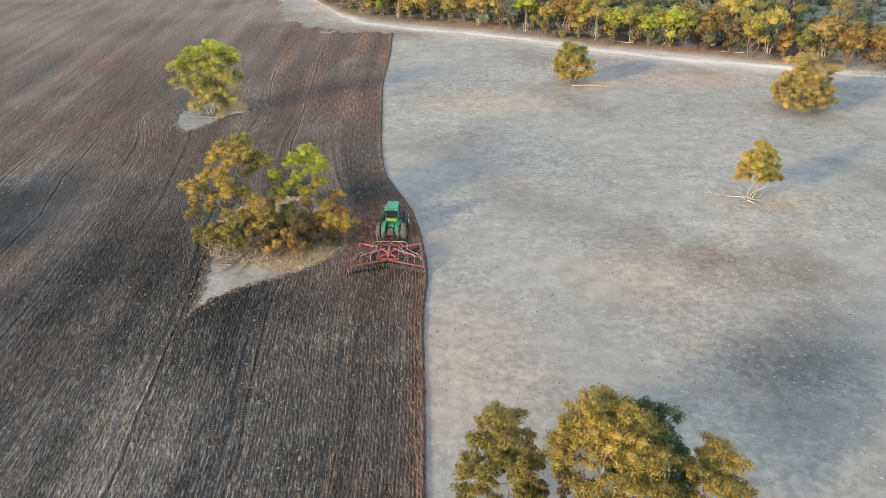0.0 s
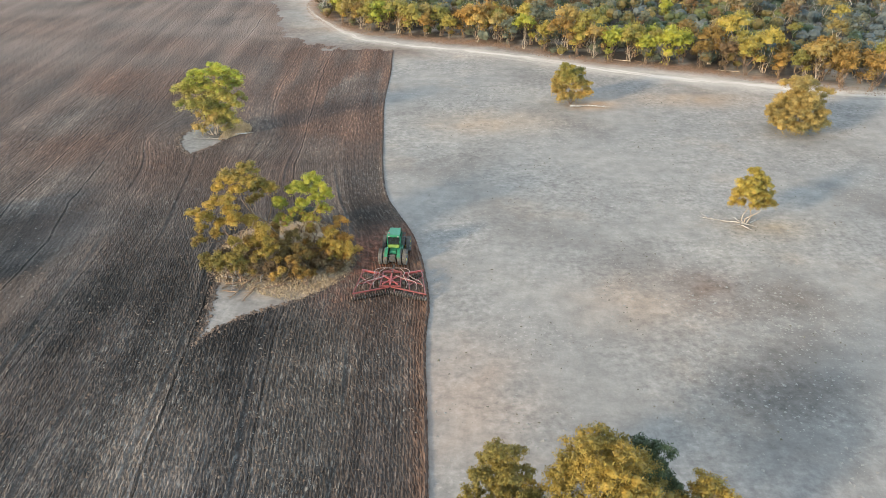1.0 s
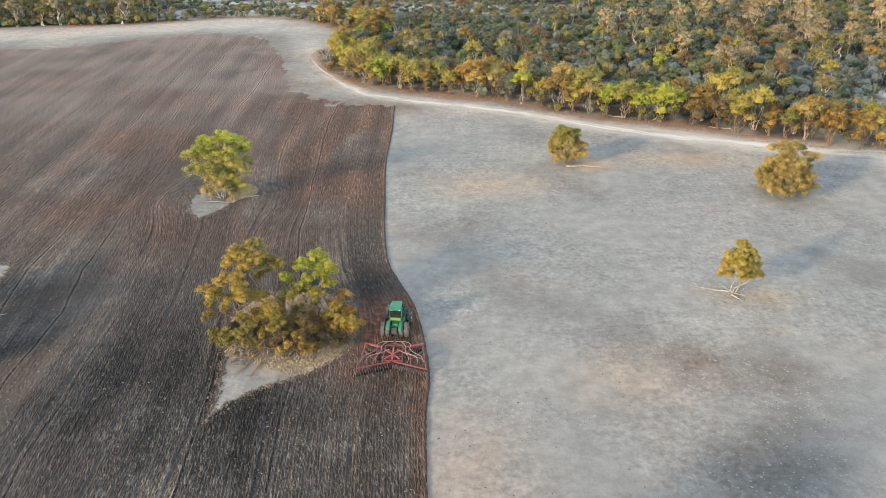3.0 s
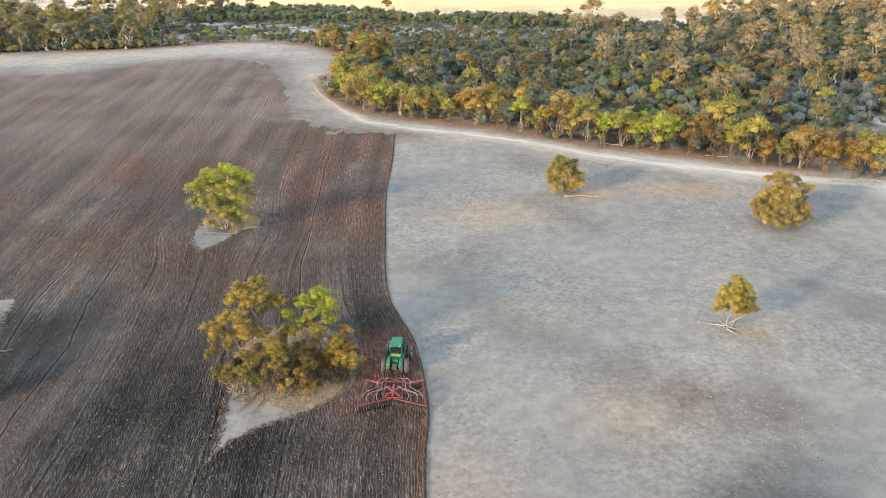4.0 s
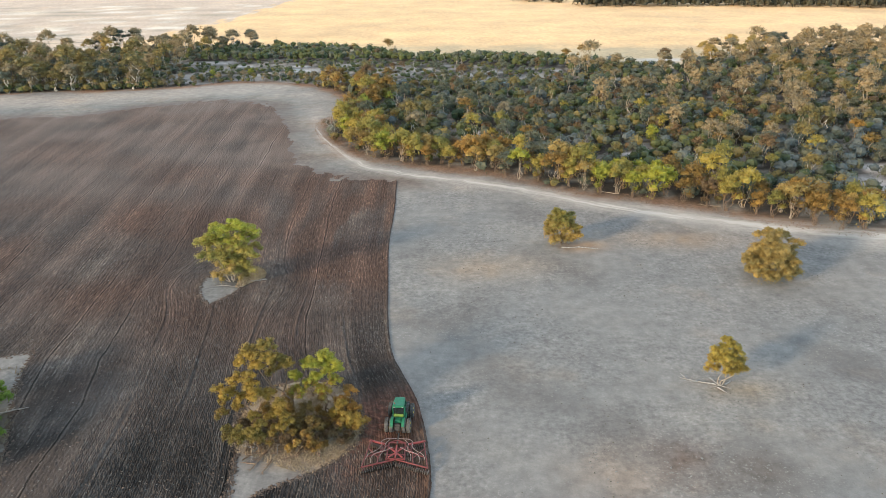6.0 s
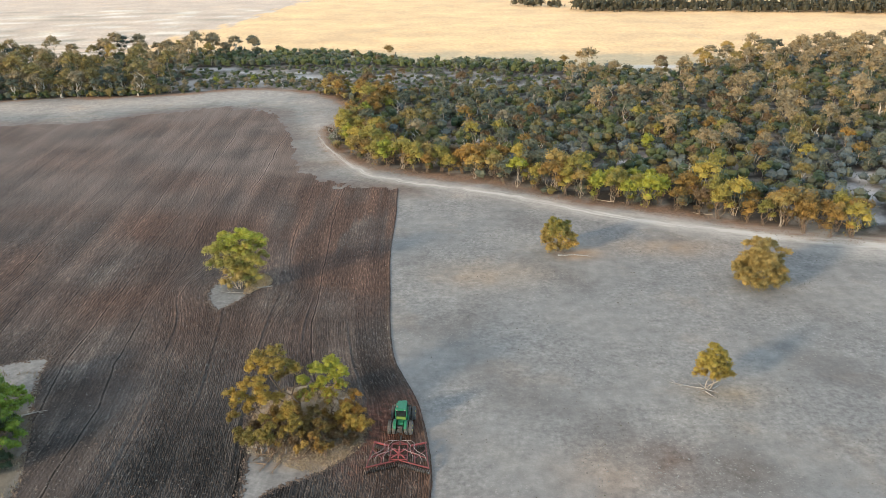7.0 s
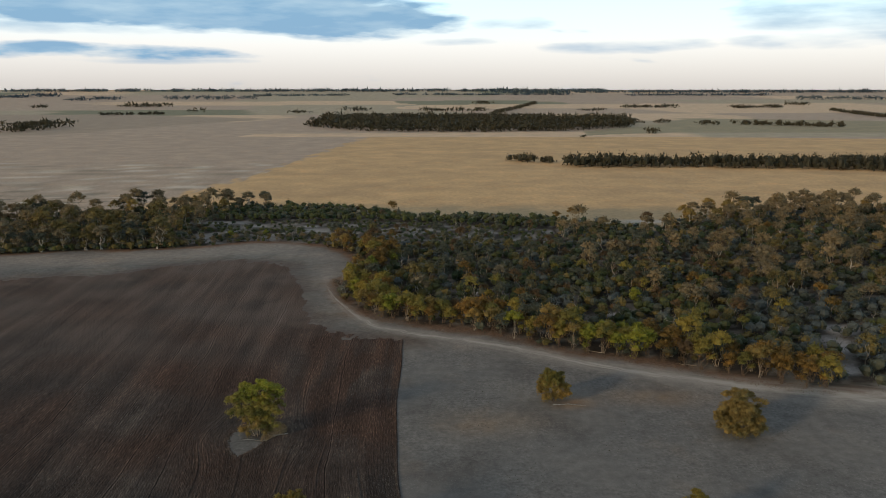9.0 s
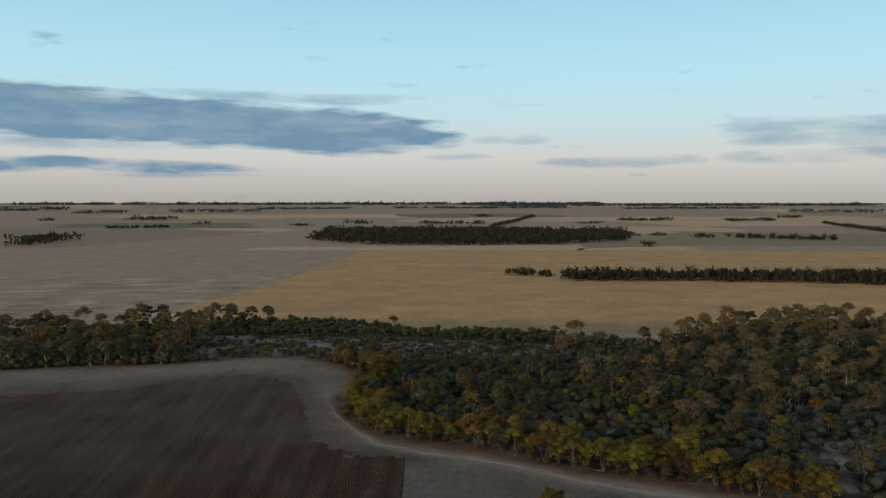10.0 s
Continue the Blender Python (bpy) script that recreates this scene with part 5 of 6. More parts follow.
# ---- tractor and disc harrow ----
GREEN = grainy("tractor_green", (0.006, 0.078, 0.040), (0.012, 0.115, 0.058), 3, 0.5, 0.3, bump=0)
# tractor green lightened to lime, painting in sun on the cab's rear
SUNLIT_GREEN = grainy("sunlit_green_panel", (0.075, 0.13, 0.03), (0.13, 0.20, 0.045), 4, 0.5, 0.3, bump=0)
YELLOW = grainy("rim_yellow", (0.50, 0.36, 0.03), (0.65, 0.47, 0.05), 4, 0.4, 0.5, bump=0)
RUBBER = grainy("dusty_tyre", (0.028, 0.028, 0.030), (0.115, 0.108, 0.10), 3, 0.85)
BLACK = grainy("black_iron", (0.02, 0.02, 0.02), (0.06, 0.055, 0.05), 4, 0.6, 0.4, bump=0)
RED_BRIGHT = grainy("harrow_red_bright", (0.15, 0.024, 0.024), (0.25, 0.055, 0.052), 2.5, 0.5, 0.4, bump=0.1)
RED = grainy("harrow_red", (0.078, 0.014, 0.015), (0.145, 0.036, 0.035), 2.5, 0.5, 0.4, bump=0.1)
ORANGE = grainy("faded_orange", (0.23, 0.03, 0.02), (0.31, 0.05, 0.034), 2.5, 0.5, 0.4, bump=0.1)
STEEL = grainy("worn_disc_steel", (0.07, 0.052, 0.042), (0.19, 0.15, 0.125), 5, 0.5, 0.5, 0.3, bump=0)
HOSE = grainy("pale_hose", (0.16, 0.125, 0.12), (0.31, 0.25, 0.24), 3, 0.6, bump=0)


def make_glass():
    m, n, l, b = material("cab_glass", 0.05, 0.5)
    b.inputs["Base Color"].default_value = (0.012, 0.016, 0.017, 1)
    b.inputs["Transmission Weight"].default_value = 0.08
    return m


GLASS = make_glass()


def part(name, bm, mt, parent, label="", smooth=False):
    """Links a bmesh as one mesh object under a thing or a part."""
    me = bpy.data.meshes.new(name)
    bm.to_mesh(me)
    bm.free()
    me.materials.append(mt)
    for p in me.polygons:
        p.use_smooth = smooth
    ob = new(name, me)
    ob.parent = parent
    return tagged(ob, label) if label else ob


def again(ob, m):
    """One more of the same part, on the same mesh."""
    c = ob.copy()
    scene.collection.objects.link(c)
    c.matrix_basis = m
    for k in ob.children:
        kk = k.copy()
        scene.collection.objects.link(kk)
        kk.parent = c
    return c


def block(bm, centre, size, bevel=0.03, taper=None, turn=None):
    """A rounded block; taper narrows its front (x and z) or its top."""
    got = bmesh.ops.create_cube(bm, size=1.0)["verts"]
    for v in got:
        x, y, z = v.co
        if taper and taper[0] == "front" and y > 0:
            x, z = x * taper[1], (z if z < 0 else z * taper[2])
        if taper and taper[0] == "top" and z > 0:
            x, y = x * taper[1], y * taper[2]
        v.co = Vector((x * size[0], y * size[1], z * size[2]))
    if bevel:
        edges = list({e for v in got for e in v.link_edges})
        got = bmesh.ops.bevel(bm, geom=edges, offset=bevel, segments=2, affect="EDGES", profile=0.6)["verts"]
    vs = {v for v in got}
    for v in vs:
        v.co = (turn @ v.co if turn else v.co) + Vector(centre)
    return bm


def beam(bm, a, b, w, h):
    """A box section between two places."""
    a, b = Vector(a), Vector(b)
    q = (b - a).to_track_quat("Y", "Z").to_matrix()
    return block(bm, (a + b) / 2, (w, (b - a).length, h), min(w, h) * 0.12, None, q)


def pipe(bm, pts, r, sides=6):
    co, fa = tube(pts, [r] * len(pts), sides)
    vs = [bm.verts.new(c) for c in co]
    for f in fa:
        bm.faces.new([vs[i] for i in f])
    for ring in (vs[:sides], vs[-sides:]):
        bm.faces.new(ring)
    return bm


def lathe(bm, profile, seg):
    """Turns a profile of (radius, x) about the x axis."""
    rings = [[bm.verts.new((x, r * math.cos(a * 2 * math.pi / seg), r * math.sin(a * 2 * math.pi / seg))) for a in range(seg)] for r, x in profile]
    for p, q in zip(rings, rings[1:]):
        for i in range(seg):
            bm.faces.new((p[i], p[(i + 1) % seg], q[(i + 1) % seg], q[i]))
    return bm


def make_wheel(r, w, parent):
    """A lugged farm tyre on a dished rim; axle along x, centre at the origin."""
    root = new("wheel")
    root.parent = parent
    bm = bmesh.new()
    k = w / 2
    lathe(bm, [(r * 0.56, -k * 0.75), (r * 0.72, -k), (r * 0.88, -k), (r * 0.95, -k * 0.85), (r * 0.97, 0), (r * 0.95, k * 0.85), (r * 0.88, k), (r * 0.72, k), (r * 0.56, k * 0.75)], 30)
    for i in range(22):
        a = i * 2 * math.pi / 22
        for s in (-1, 1):
            aa = a + (math.pi / 22 if s > 0 else 0)
            turn = Matrix.Rotation(aa, 3, "X") @ Matrix.Rotation(s * radians(38), 3, "Y").to_3x3()
            block(bm, Matrix.Rotation(aa, 3, "X") @ Vector((s * k * 0.5, 0, r * 0.985)), (k * 1.0, r * 0.065, r * 0.07), 0, None, Matrix.Rotation(aa, 3, "X") @ Matrix.Rotation(s * radians(36), 3, "Z"))
    part("tyre", bm, RUBBER, root, "dusty black lugged tyre")
    bm = bmesh.new()
    lathe(bm, [(r * 0.57, -k * 0.7), (r * 0.5, -k * 0.55), (r * 0.42, k * 0.15), (r * 0.16, k * 0.1), (r * 0.15, k * 0.4), (0.001, k * 0.4)], 24)
    lathe(bm, [(r * 0.57, k * 0.7), (r * 0.5, k * 0.55), (r * 0.42, k * 0.15)], 24)
    part("rim", bm, YELLOW, root, "yellow dished steel rim", True)
    return root


def build_tractor(m):
    t = new("tractor")
    chassis = bmesh.new()
    block(chassis, (0, 2.1, 1.0), (0.75, 6.0, 0.65), 0.06)
    block(chassis, (0, 0, 1.02), (3.7, 0.34, 0.34), 0.06)
    block(chassis, (0, 3.75, 1.02), (3.7, 0.32, 0.34), 0.06)
    part("chassis", chassis, BLACK, t)
    hood = block(bmesh.new(), (0, 4.15, 1.85), (1.05, 2.6, 1.0), 0.13, ("front", 0.82, 0.55))
    part("hood", hood, GREEN, t, "sloping green hood")
    part("grille", block(bmesh.new(), (0, 5.46, 1.6), (0.7, 0.05, 0.55), 0.02), BLACK, t)
    for s in (-1, 1):
        part("headlight", block(bmesh.new(), (s * 0.24, 5.49, 1.78), (0.26, 0.05, 0.14), 0.02), HOSE, t, "clear headlight")
    # cab: frame of posts, glass between them, rounded roof
    x0, x1, y0, y1, z0, z1 = 0.78, 0.86, 1.0, 2.85, 1.8, 3.4
    frame_ = bmesh.new()
    for sx in (-1, 1):
        for y, yt in ((y0, y0 + 0.08), (y1, y1 - 0.2)):
            beam(frame_, (sx * x0, y, z0), (sx * x1, yt, z1), 0.1, 0.1)
        beam(frame_, (sx * 0.82, 1.9, z0), (sx * 0.86, 1.9, z1), 0.08, 0.08)
    for y in (y0, y1):
        beam(frame_, (-x0, y, z0), (x0, y, z0), 0.1, 0.1)
    part("cab_frame", frame_, GREEN, t)
    part("cab_floor", block(bmesh.new(), (0, 1.95, 1.7), (1.6, 2.0, 0.24), 0.05), BLACK, t)
    part("seat", block(bmesh.new(), (0, 1.75, 2.2), (0.5, 0.5, 0.75), 0.1), BLACK, t, "dark cab seat")
    for nm, c, sz in (("rear_window", (0, y0 + 0.03, 2.8), (1.5, 0.02, 1.1)), ("windscreen", (0, y1 - 0.1, 2.6), (1.5, 0.02, 1.45))):
        part(nm, block(bmesh.new(), c, sz, 0), GLASS, t, "dark tinted cab glass")
    for s in (-1, 1):
        part("side_window", block(bmesh.new(), (s * 0.83, 1.93, 2.6), (0.02, 1.6, 1.45), 0), GLASS, t, "dark tinted cab glass")
    part("rear_panel", block(bmesh.new(), (0, y0 - 0.1, 2.02), (1.42, 0.2, 0.46), 0.06), SUNLIT_GREEN, t, "green rear panel painted lime as if sunlit")
    roof = block(bmesh.new(), (0, 1.9, 3.54), (1.72, 2.3, 0.36), 0.14, ("front", 0.84, 0.9))
    roof_ob = part("roof", roof, GREEN, t, "rounded green cab roof")
    for s in (-1, 1):
        part("work_light", block(bmesh.new(), (s * 0.6, 0.72, 3.5), (0.22, 0.06, 0.1), 0.02), HOSE, roof_ob, "clear work light")
    part("beacon", lathe(bmesh.new(), [(0.001, -0.08), (0.07, -0.07), (0.07, 0.06), (0.001, 0.09)], 10), ORANGE, roof_ob, "amber beacon").matrix_basis = pose(-0.6, 1.3, 3.77, 0, 90, 0)
    part("rear_deck", block(bmesh.new(), (0, 0.35, 1.66), (1.0, 1.1, 0.4), 0.1, ("top", 0.85, 0.9)), GREEN, t, "dark green rear deck")
    # fenders over the inner rear wheels
    for s in (-1, 1):
        f = bmesh.new()
        rings = []
        for i in range(8):
            a = radians(165 - i * 15)
            y, z = 1.16 * math.cos(a), 1.02 + 1.14 * math.sin(a)
            rings.append([f.verts.new((s * x, y * k, 1.02 + (z - 1.02) * k)) for x, k in ((0.6, 1.0), (1.0, 1.0), (1.02, 0.95), (0.6, 0.95))])
        for p, q in zip(rings, rings[1:]):
            for i in range(4):
                f.faces.new((p[i], p[(i + 1) % 4], q[(i + 1) % 4], q[i]))
        for e in (rings[0], rings[-1]):
            f.faces.new(e)
        bmesh.ops.recalc_face_normals(f, faces=f.faces)
        fob = part("fender", f, GREEN, t, "curved green rear fender")
        part("tail_light", block(bmesh.new(), (s * 0.8, -1.12, 1.42), (0.3, 0.05, 0.1), 0.02), RED, fob, "red tail light")
        part("mirror", beam(bmesh.new(), (s * 0.9, 2.7, 3.0), (s * 1.35, 2.85, 3.0), 0.05, 0.3), BLACK, t)
        part("fuel_tank", block(bmesh.new(), (s * 0.8, 1.9, 1.2), (0.5, 1.1, 0.6), 0.1), GREEN, t)
    stack = bmesh.new()
    pipe(stack, [(0.62, 3.1, 2.1), (0.68, 3.08, 2.9), (0.68, 3.08, 3.5), (0.68, 2.98, 3.7)], 0.075, 10)
    part("exhaust_stack", stack, BLACK, t, "black exhaust stack", True)
    for s in (-1, 1):
        part("lift_arm", beam(bmesh.new(), (s * 0.42, -0.4, 0.95), (s * 0.45, -1.25, 0.75), 0.1, 0.14), BLACK, t)
    part("drawbar", beam(bmesh.new(), (0, -0.2, 0.5), (0, -1.3, 0.5), 0.14, 0.08), BLACK, t)
    part("hitch_block", block(bmesh.new(), (0, -0.55, 1.2), (0.8, 0.4, 0.7), 0.08), BLACK, t)
    rear, front = make_wheel(1.03, 0.52, t), make_wheel(1.03, 0.52, t)
    rear.matrix_basis, front.matrix_basis = pose(0.92, 0, 1.0), pose(0.92, 3.75, 1.0)
    for x, turn in ((1.58, 0), (-0.92, 180), (-1.58, 180)):
        again(rear, pose(x, 0, 1.0, 0, 0, turn))
    for x, turn in ((1.58, 0), (-0.92, 180), (-1.58, 180)):
        again(front, pose(x, 3.75, 1.0, 0, 0, turn))
    t.matrix_basis = m
    return tagged(t, "green farm tractor with dual wheels working the soil", "tractor")


def build_harrow(m):
    h = new("disc_harrow")
    z = 0.95
    part("tongue", beam(bmesh.new(), (0, 2.2, z), (0, 5.0, 0.55), 0.2, 0.2), BLACK, h)
    # centre frame with its crossed braces
    c = bmesh.new()
    for s in (-1, 1):
        beam(c, (s * 1.1, 2.4, z), (s * 1.25, -1.3, z), 0.16, 0.18)
        beam(c, (0, 2.9, z), (s * 1.1, 2.3, z), 0.14, 0.16)
    for y in (2.35, 1.1, -0.2, -1.1):
        beam(c, (-1.2, y, z + 0.003), (1.2, y, z + 0.003), 0.13, 0.15)
    part("centre_frame", c, RED, h)
    x = bmesh.new()
    for s in (-1, 1):
        beam(x, (s * 0.95, 0.95, z + 0.26), (-s * 0.95, -1.05, z + 0.22), 0.16, 0.14)
    beam(x, (0, 1.4, z + 0.3), (0, -1.2, z + 0.3), 0.2, 0.16)
    part("centre_brace", x, RED_BRIGHT, h, "bright red crossed centre brace")
    for s in (-1, 1):
        # wing rails: outer rail flares to the rear, two inner rails and a zigzag brace
        part("outer_rail", beam(bmesh.new(), (s * 3.65, 2.8, z), (s * 4.35, -2.55, z - 0.15), 0.13, 0.15), RED, h)
        part("inner_rail", beam(bmesh.new(), (s * 1.95, 2.35, z), (s * 2.4, -1.85, z), 0.12, 0.14), RED, h)
        b = bmesh.new()
        beam(b, (s * 1.2, 0.6, z + 0.1), (s * 3.95, -0.75, z + 0.02), 0.1, 0.12)
        beam(b, (s * 2.3, -1.0, z + 0.06), (s * 3.8, 1.0, z + 0.06), 0.09, 0.1)
        beam(b, (s * 1.1, 1.9, z + 0.1), (s * 2.1, 0.3, z + 0.1), 0.1, 0.1)
        part("wing_brace", b, RED, h)
        fg = part("front_gang_beam", beam(bmesh.new(), (s * 1.55, 2.12, z - 0.1), (s * 3.85, 2.95, z - 0.1), 0.24, 0.2), RED_BRIGHT, h, "red front gang beam")
        rg = part("rear_gang_beam", beam(bmesh.new(), (s * 0.12, -1.05, z - 0.16), (s * 4.45, -2.7, z - 0.16), 0.16, 0.16), RED, h, "red rear gang beam")
        # discs in a row under each gang, each slightly dished
        for beam_ob, a, b_, count in ((fg, (1.6, 1.9), (3.85, 2.72), 9), (rg, (0.2, -1.45), (4.45, -3.1), 15)):
            ang = math.degrees(math.atan2(b_[1] - a[1], s * (b_[0] - a[0])))
            disc = None
            for i in range(count):
                k = i / (count - 1)
                at = pose(s * (a[0] + (b_[0] - a[0]) * k), a[1] + (b_[1] - a[1]) * k, 0.27, 0, 0, ang + (180 if s < 0 else 0))
                if disc is None:
                    disc = part("disc", lathe(bmesh.new(), [(0.001, 0.05), (0.1, 0.045), (0.24, 0.0), (0.35, -0.05), (0.35, -0.062), (0.24, -0.018), (0.001, 0.032)], 16), STEEL, beam_ob, "worn steel disc", True)
                    disc.matrix_basis = at
                else:
                    again(disc, at)
            axle = bmesh.new()
            pipe(axle, [(s * (a[0] - 0.1), a[1] + 0.03, 0.27), (s * (b_[0] + 0.08), b_[1] - 0.02, 0.27)], 0.05, 6)
            part("gang_axle", axle, BLACK, beam_ob)
            for k in (0.08, 0.36, 0.64, 0.92):
                px, py = s * (a[0] + (b_[0] - a[0]) * k), a[1] + (b_[1] - a[1]) * k
                part("hanger", beam(bmesh.new(), (px, py, 0.3), (px, py + 0.16, z - 0.2), 0.07, 0.12), RED, beam_ob)
        # pale hoses looped over the frame
        for pts in ([(0.15, 3.0, 1.15), (0.9, 2.75, 1.3), (1.7, 2.75, 1.3), (2.3, 2.1, 1.25), (2.0, 1.2, 1.3), (2.7, 0.2, 1.25), (3.7, -0.3, 1.2), (4.0, -1.5, 1.1)],
                    [(0.5, 0.9, 1.35), (1.3, 0.2, 1.35), (2.2, -0.1, 1.3), (3.0, -0.5, 1.25), (3.3, -1.3, 1.2), (3.2, -2.0, 1.0)],
                    [(1.0, 2.6, 1.3), (1.6, 1.7, 1.3), (1.5, 0.6, 1.3), (2.1, -0.8, 1.25), (2.0, -1.6, 1.0)]):
            line = np.array([(p[0] * s, p[1], p[2]) for p in pts])
            t = np.linspace(0, len(line) - 1, 28)
            smooth = np.column_stack([np.interp(t, range(len(line)), line[:, i]) for i in range(3)])
            for _ in range(3):
                smooth[1:-1] = (smooth[:-2] + smooth[1:-1] * 2 + smooth[2:]) / 4
            part("hydraulic_hose", pipe(bmesh.new(), smooth, 0.032, 6), HOSE, h, "pale looped hydraulic hose", True)
        for px, py in ((1.5, 0.9), (3.95, 0.6)):
            w = make_wheel(0.42, 0.28, h)
            w.matrix_basis = pose(s * px, py, 0.42)
            part("wheel_arm", beam(bmesh.new(), (s * (px - 0.22), py, 0.45), (s * (px - 0.22), py + 0.7, z), 0.08, 0.1), BLACK, h)
    h.matrix_basis = m
    return tagged(h, "red tandem disc harrow with pale hoses behind the tractor", "disc harrow")


build_tractor(pose(-6.5, 86.8, 0.05, 0, 0, -4.5))
build_harrow(pose(-6.4, 80.5, 0.03, 0, 0, -1.0))

# ---- fallen wood, tufts, stones and clods ----


def fallen_branch(name, label, place, turn, length, seed, mt=None, forks=4, girth=0.14, group=""):
    """A dead limb on the ground, with a few forked twigs."""
    r = np.random.RandomState(seed)
    pts = [np.array([length * k, 0.5 * math.sin(3 * k + seed) * length * 0.06, girth * (1.2 - k) + 0.12 * r.rand()]) for k in np.linspace(0, 1, 7)]
    pieces = [tube(pts, girth * np.array([1, 0.9, 0.8, 0.7, 0.55, 0.4, 0.2]), 7)]
    for i in range(forks):
        p = pts[r.randint(2, 6)]
        d = np.array([r.uniform(0.4, 1), r.uniform(-1, 1), r.uniform(0.0, 0.35)]) * length * r.uniform(0.15, 0.3)
        pieces.append(tube([p, p + d * 0.5 + r.randn(3) * 0.05, p + d], [girth * 0.45, girth * 0.3, girth * 0.12], 5))
    co, fa = joined(pieces)
    me = raw_mesh(name, co, fa, True)
    me.materials.append(mt or DEADWOOD)
    ob = new(name, me)
    ob.matrix_basis = pose(*place, 0, 0, turn)
    return tagged(ob, label, "branch", group)


fallen_branch("fallen_branch", "long bleached fallen limb beside the young gum", (42.8, 98.6, 0.02), 160, 5.4, 1, forks=8, girth=0.1)
fallen_branch("fallen_branch", "short bleached limb at the foot of the gum", (44.2, 98.4, 0.02), 40, 2.4, 2, forks=2, girth=0.09)
fallen_branch("fallen_branch", "short bleached limb at the foot of the gum", (42.8, 97.6, 0.02), -60, 1.8, 12, forks=2, girth=0.1)
for i, (a, n_) in enumerate(((75, 2.0), (115, 2.6), (200, 2.2), (330, 1.8))):
    fallen_branch("fallen_branch", "grey twiggy limb at the foot of the young gum", (43.3, 98.2, 0.02), a, n_, 70 + i, forks=6, girth=0.07)
fallen_branch("fallen_log", "bleached log lying beside the squat gum", (26.3, 153.6, 0.02), 10, 4.0, 3, forks=2, girth=0.2)
fallen_branch("fallen_branch", "thin bleached branches beside the squat gum", (30.0, 154.2, 0.02), -12, 4.5, 4)
fallen_branch("fallen_branch", "pale curved limb round the foot of the lime gum", (-40.5, 134.0, 0.02), 168, 6.5, 5, girth=0.08)
fallen_branch("fallen_branch", "pale limb under the lime gum", (-39.5, 136.6, 0.02), 20, 3.4, 6)
fallen_branch("fallen_branch", "grey dead branches on the side island", (-66.5, 90.5, 0.02), 30, 4.5, 7, forks=6)
fallen_branch("fallen_branch", "grey dead branches on the side island", (-68.0, 88.0, 0.02), 55, 4.0, 8, forks=6)
fallen_branch("fallen_log", "dark log in the grass of the side island", (-66.0, 78.0, 0.02), 160, 4.0, 9, BARK_DARK, 2, 0.2)
r = np.random.RandomState(3)
for i in range(26):
    fallen_branch("fallen_branch", "rusty dead branch under the island gums", (r.uniform(-27.5, -23) if i % 2 else r.uniform(-27.5, -16), r.uniform(79, 84.5), 0.03), r.uniform(0, 360), r.uniform(1.6, 3.8), 20 + i, BARK_DARK if i % 5 else DEADWOOD, 5, 0.1, "dead branches on the island")
for i, (x, y, a) in enumerate(((47, 191, 150), (71, 181, 165), (-36, 262, 80))):
    fallen_branch("fallen_log", "bleached fallen trunk at the woodland edge", (x, y, 0.02), a, 5.5, 50 + i, BARK, 4, 0.12, "fallen trunks at the woodland edge")


def scatter(name, label, mt, places, low, high, seed, flat=0.6):
    """Small uneven lumps lying on the ground, all in one sheet."""
    r = np.random.RandomState(seed)
    n = len(places)
    unit = np.array([(1, 0, 0), (0, 1, 0), (-1, 0, 0), (0, -1, 0), (0, 0, 1)], float)
    faces = np.array([(0, 1, 4), (1, 2, 4), (2, 3, 4), (3, 0, 4)])
    s = low + (high - low) * r.rand(n) ** 2.2
    a = r.rand(n) * 6.28
    co = np.repeat(unit[None], n, 0) * (1 + 0.45 * r.randn(n, 5, 1).clip(-1.5, 1.5)) * s[:, None, None]
    co[:, :, 2] *= flat
    ca, sa = np.cos(a)[:, None], np.sin(a)[:, None]
    x, y = co[:, :, 0] * ca - co[:, :, 1] * sa, co[:, :, 0] * sa + co[:, :, 1] * ca
    co = np.stack([x + places[:, 0:1], y + places[:, 1:2], np.maximum(co[:, :, 2], 0) + places[:, 2:3]], -1)
    me = raw_mesh(name, co.reshape(-1, 3), (faces[None] + 5 * np.arange(n)[:, None, None]).reshape(-1, 3))
    me.materials.append(mt)
    return tagged(new(name, me), label, name.replace("_", " "), kind="stuff")


def spread(n, x0, x1, y0, y1, seed, keep, z):
    r = np.random.RandomState(seed)
    x, y = r.uniform(x0, x1, n), r.uniform(y0, y1, n)
    ok = keep(x, y) > r.rand(n)
    return np.column_stack([x[ok], y[ok], np.full(ok.sum(), z)])


def on_soil(x, y):
    e = np.interp(y, EDGE[:, 1], EDGE[:, 0])
    return (x < e - 0.4) & in_field(x, y) & ~inside(x, y, MAIN_ISLAND) & ~inside(x, y, GREEN_ISLAND) & ~inside(x, y, LEFT_ISLAND)


def on_stubble(x, y):
    e = np.interp(y, EDGE[:, 1], EDGE[:, 0])
    return (x > e + 0.3) | inside(x, y, MAIN_ISLAND)


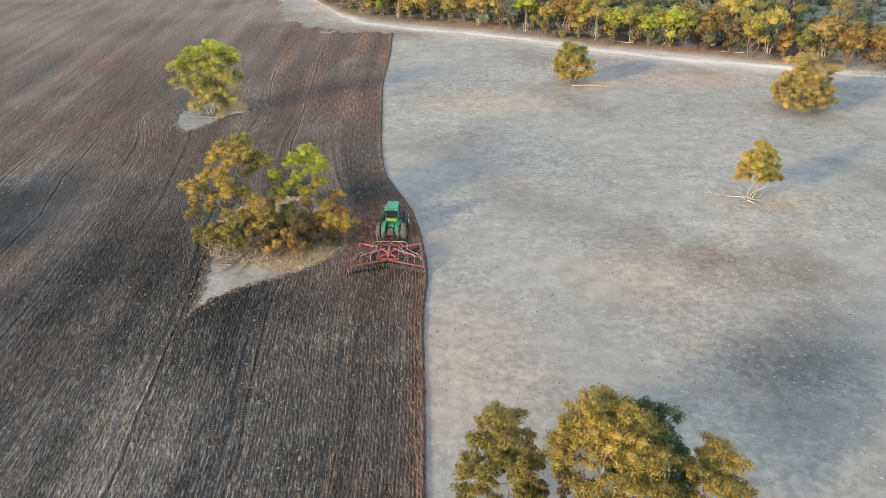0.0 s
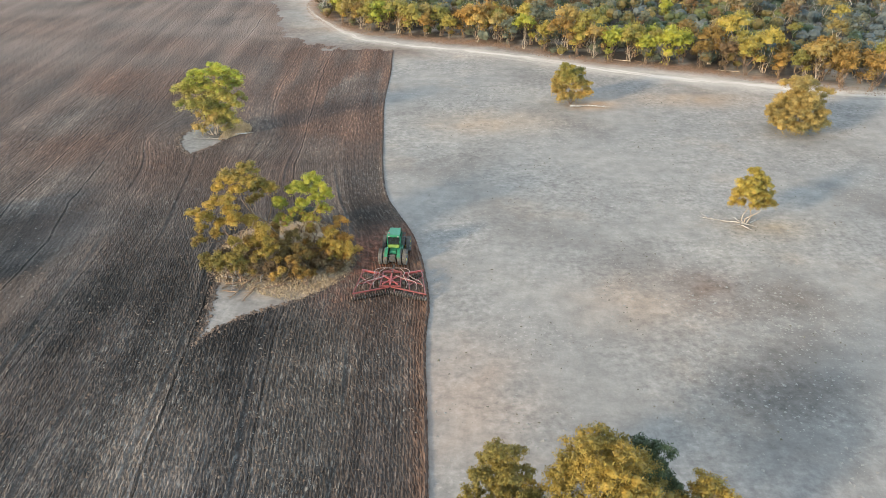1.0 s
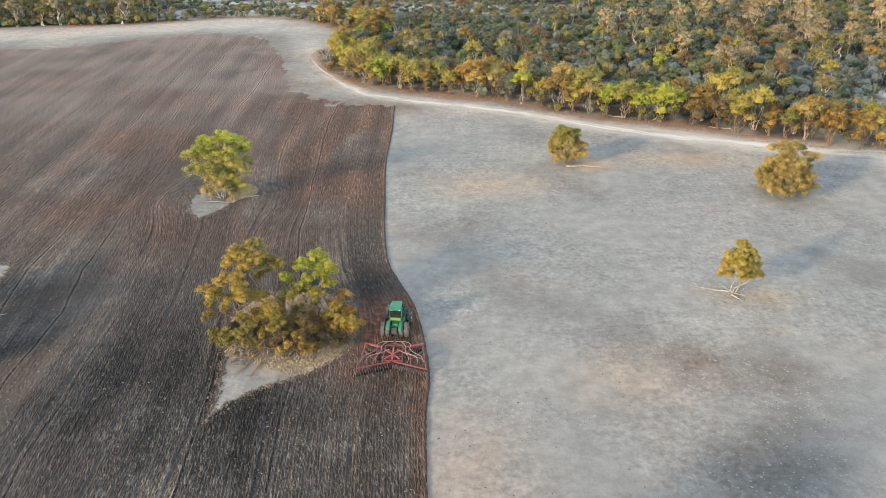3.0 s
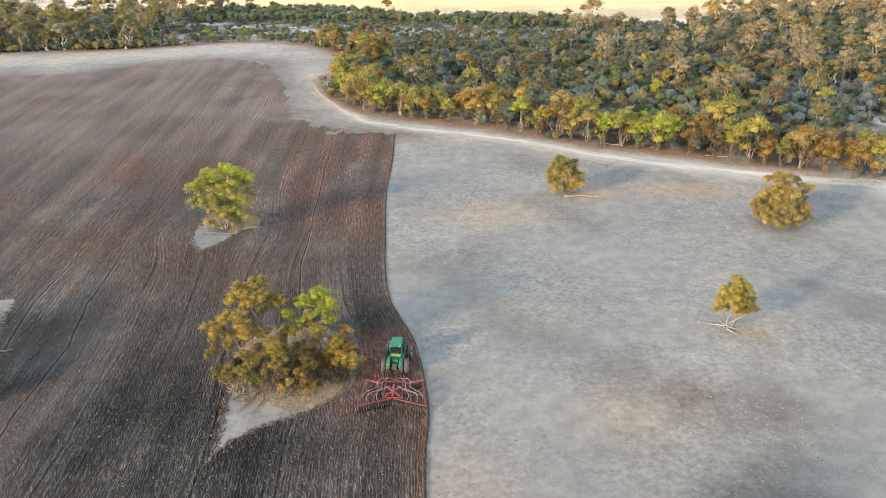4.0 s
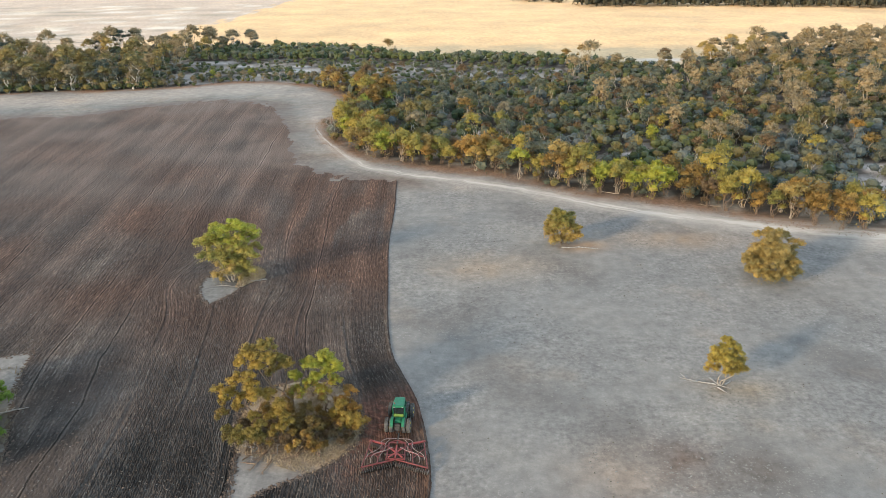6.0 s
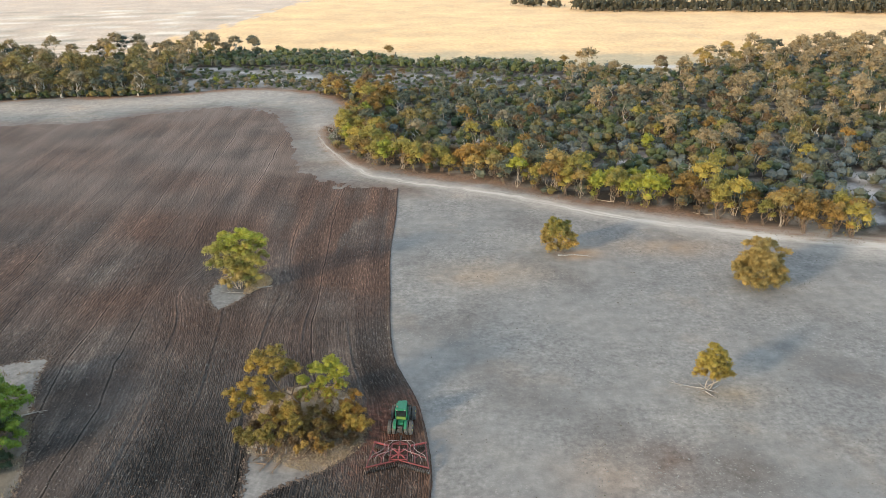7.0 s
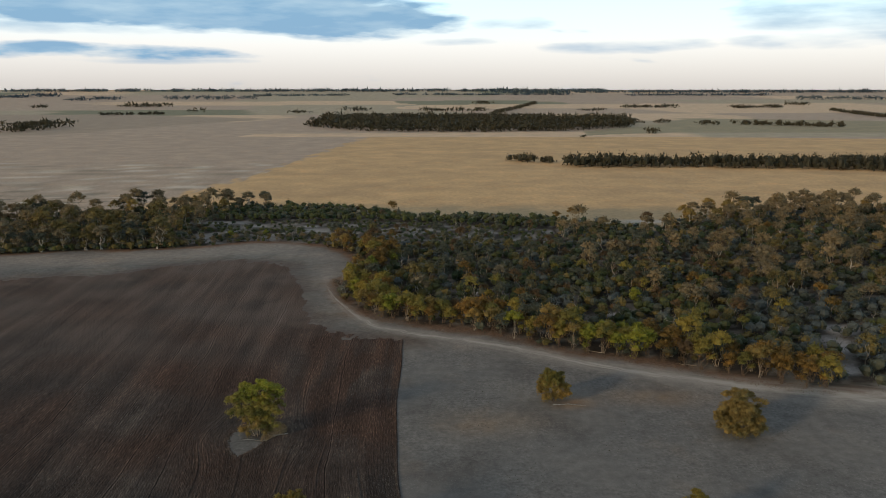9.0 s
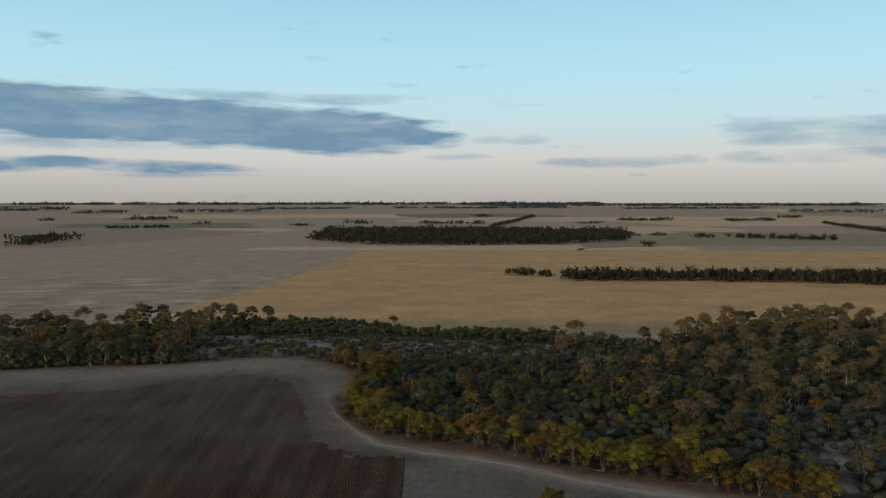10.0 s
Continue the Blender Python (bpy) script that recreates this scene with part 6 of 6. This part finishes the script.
scatter("pale_stubble_clods", "pale straw-bound clods scattered over the soil", PALE_TUFT, spread(34000, -80, 0, 36, 175, 1, lambda x, y: on_soil(x, y) * np.clip((105 - y) / 45, 0.1, 1) * np.clip(0.35 + 0.9 * wave(x, y, 14, 51) + 0.5 * wave(x * 2.5, y * 0.2, 8, 52), 0.03, 1), 0.07), 0.035, 0.13, 2)
scatter("soil_clods", "dark and brown clods on the worked soil", CLOD, spread(26000, -80, 0, 36, 165, 3, lambda x, y: on_soil(x, y) * np.clip((110 - y) / 45, 0.15, 0.7), 0.06), 0.05, 0.2, 4)
r = np.random.RandomState(44)
rim = np.vstack([MAIN_ISLAND[r.randint(len(MAIN_ISLAND), size=2600)] + r.randn(2600, 2) * 0.28, GREEN_ISLAND[r.randint(len(GREEN_ISLAND), size=800)] + r.randn(800, 2) * 0.3, LEFT_ISLAND[r.randint(len(LEFT_ISLAND), size=2200)] + r.randn(2200, 2) * 0.35])
scatter("soil_clods", "dark clods thrown against the rim of the unploughed islands", CLOD, np.column_stack([rim, np.full(len(rim), 0.02)]), 0.12, 0.34, 45, 0.5)
scatter("pale_stones", "pale stones and bleached tufts on the stubble", STONE, spread(32000, -3, 75, 38, 135, 5, lambda x, y: on_stubble(x, y) * np.clip(0.12 + 0.5 * wave(x, y, 18, 53) + 0.7 * np.exp(-((x - 42) / 16) ** 2 - ((y - 68) / 20) ** 2), 0.02, 1) , -0.01), 0.06, 0.21, 6, 0.3)
scatter("dark_tufts", "small dark tufts on the grazed stubble", grainy("dark_tuft", (0.045, 0.045, 0.035), (0.11, 0.10, 0.075), 0.8, bump=0), spread(9000, -3, 90, 38, 170, 7, lambda x, y: on_stubble(x, y) * np.clip(0.1 + 0.6 * wave(x, y, 22, 54), 0.02, 1), -0.01), 0.04, 0.16, 8, 0.8)


def grass(name, label, mt, places, low, high, seed):
    """Leaning dry blades in tufts."""
    r = np.random.RandomState(seed)
    n = len(places)
    h = low + (high - low) * r.rand(n)
    a = r.rand(n) * 6.28
    lean = r.randn(n, 2) * 0.35 * h[:, None]
    w = 0.05 + 0.06 * r.rand(n)
    dx, dy = np.cos(a) * w, np.sin(a) * w
    co = np.stack([np.column_stack([places[:, 0] - dx, places[:, 1] - dy, places[:, 2]]), np.column_stack([places[:, 0] + dx, places[:, 1] + dy, places[:, 2]]),
                   np.column_stack([places[:, 0] + lean[:, 0], places[:, 1] + lean[:, 1], places[:, 2] + h])], 1)
    me = raw_mesh(name, co.reshape(-1, 3), np.arange(3 * n).reshape(n, 3))
    me.materials.append(mt)
    return tagged(new(name, me), label, "grass", kind="stuff")


grass("dry_grass", "straw-coloured dry grass under the island gums", STRAW, spread(40000, -30.5, -11, 76, 99, 11, lambda x, y: inside(x, y, MAIN_ISLAND) * np.clip(0.55 + wave(x, y, 4, 55) * 0.6 + (y < 84) * 0.2 - 2 * (y < np.maximum(81.8 - 0.47 * (x + 28), 77.6)), 0, 1), -0.02), 0.08, 0.32, 12)
grass("dry_grass", "straw-coloured dry grass round the lime gum", STRAW, spread(5000, -42, -36, 134, 144, 13, lambda x, y: inside(x, y, GREEN_ISLAND) * 0.9, -0.02), 0.2, 0.7, 14)
grass("dry_grass", "dull dry grass on the side island", grainy("dull_straw", (0.10, 0.085, 0.06), (0.2, 0.165, 0.115), 0.8, bump=0), spread(20000, -95, -58, 62, 104, 15, lambda x, y: inside(x, y, LEFT_ISLAND) * np.clip(0.3 + wave(x, y, 7, 56), 0, 1), -0.02), 0.2, 0.6, 16)
grass("dry_grass", "dry reddish grass along the woodland edge", grainy("rusty_grass", (0.09, 0.055, 0.035), (0.2, 0.13, 0.08), 0.5, bump=0), spread(110000, -60, 120, 155, 330, 17, lambda x, y: (off_line(x, y, fringe[::3]) < 3.2) * 0.9, -0.02), 0.12, 0.45, 18)
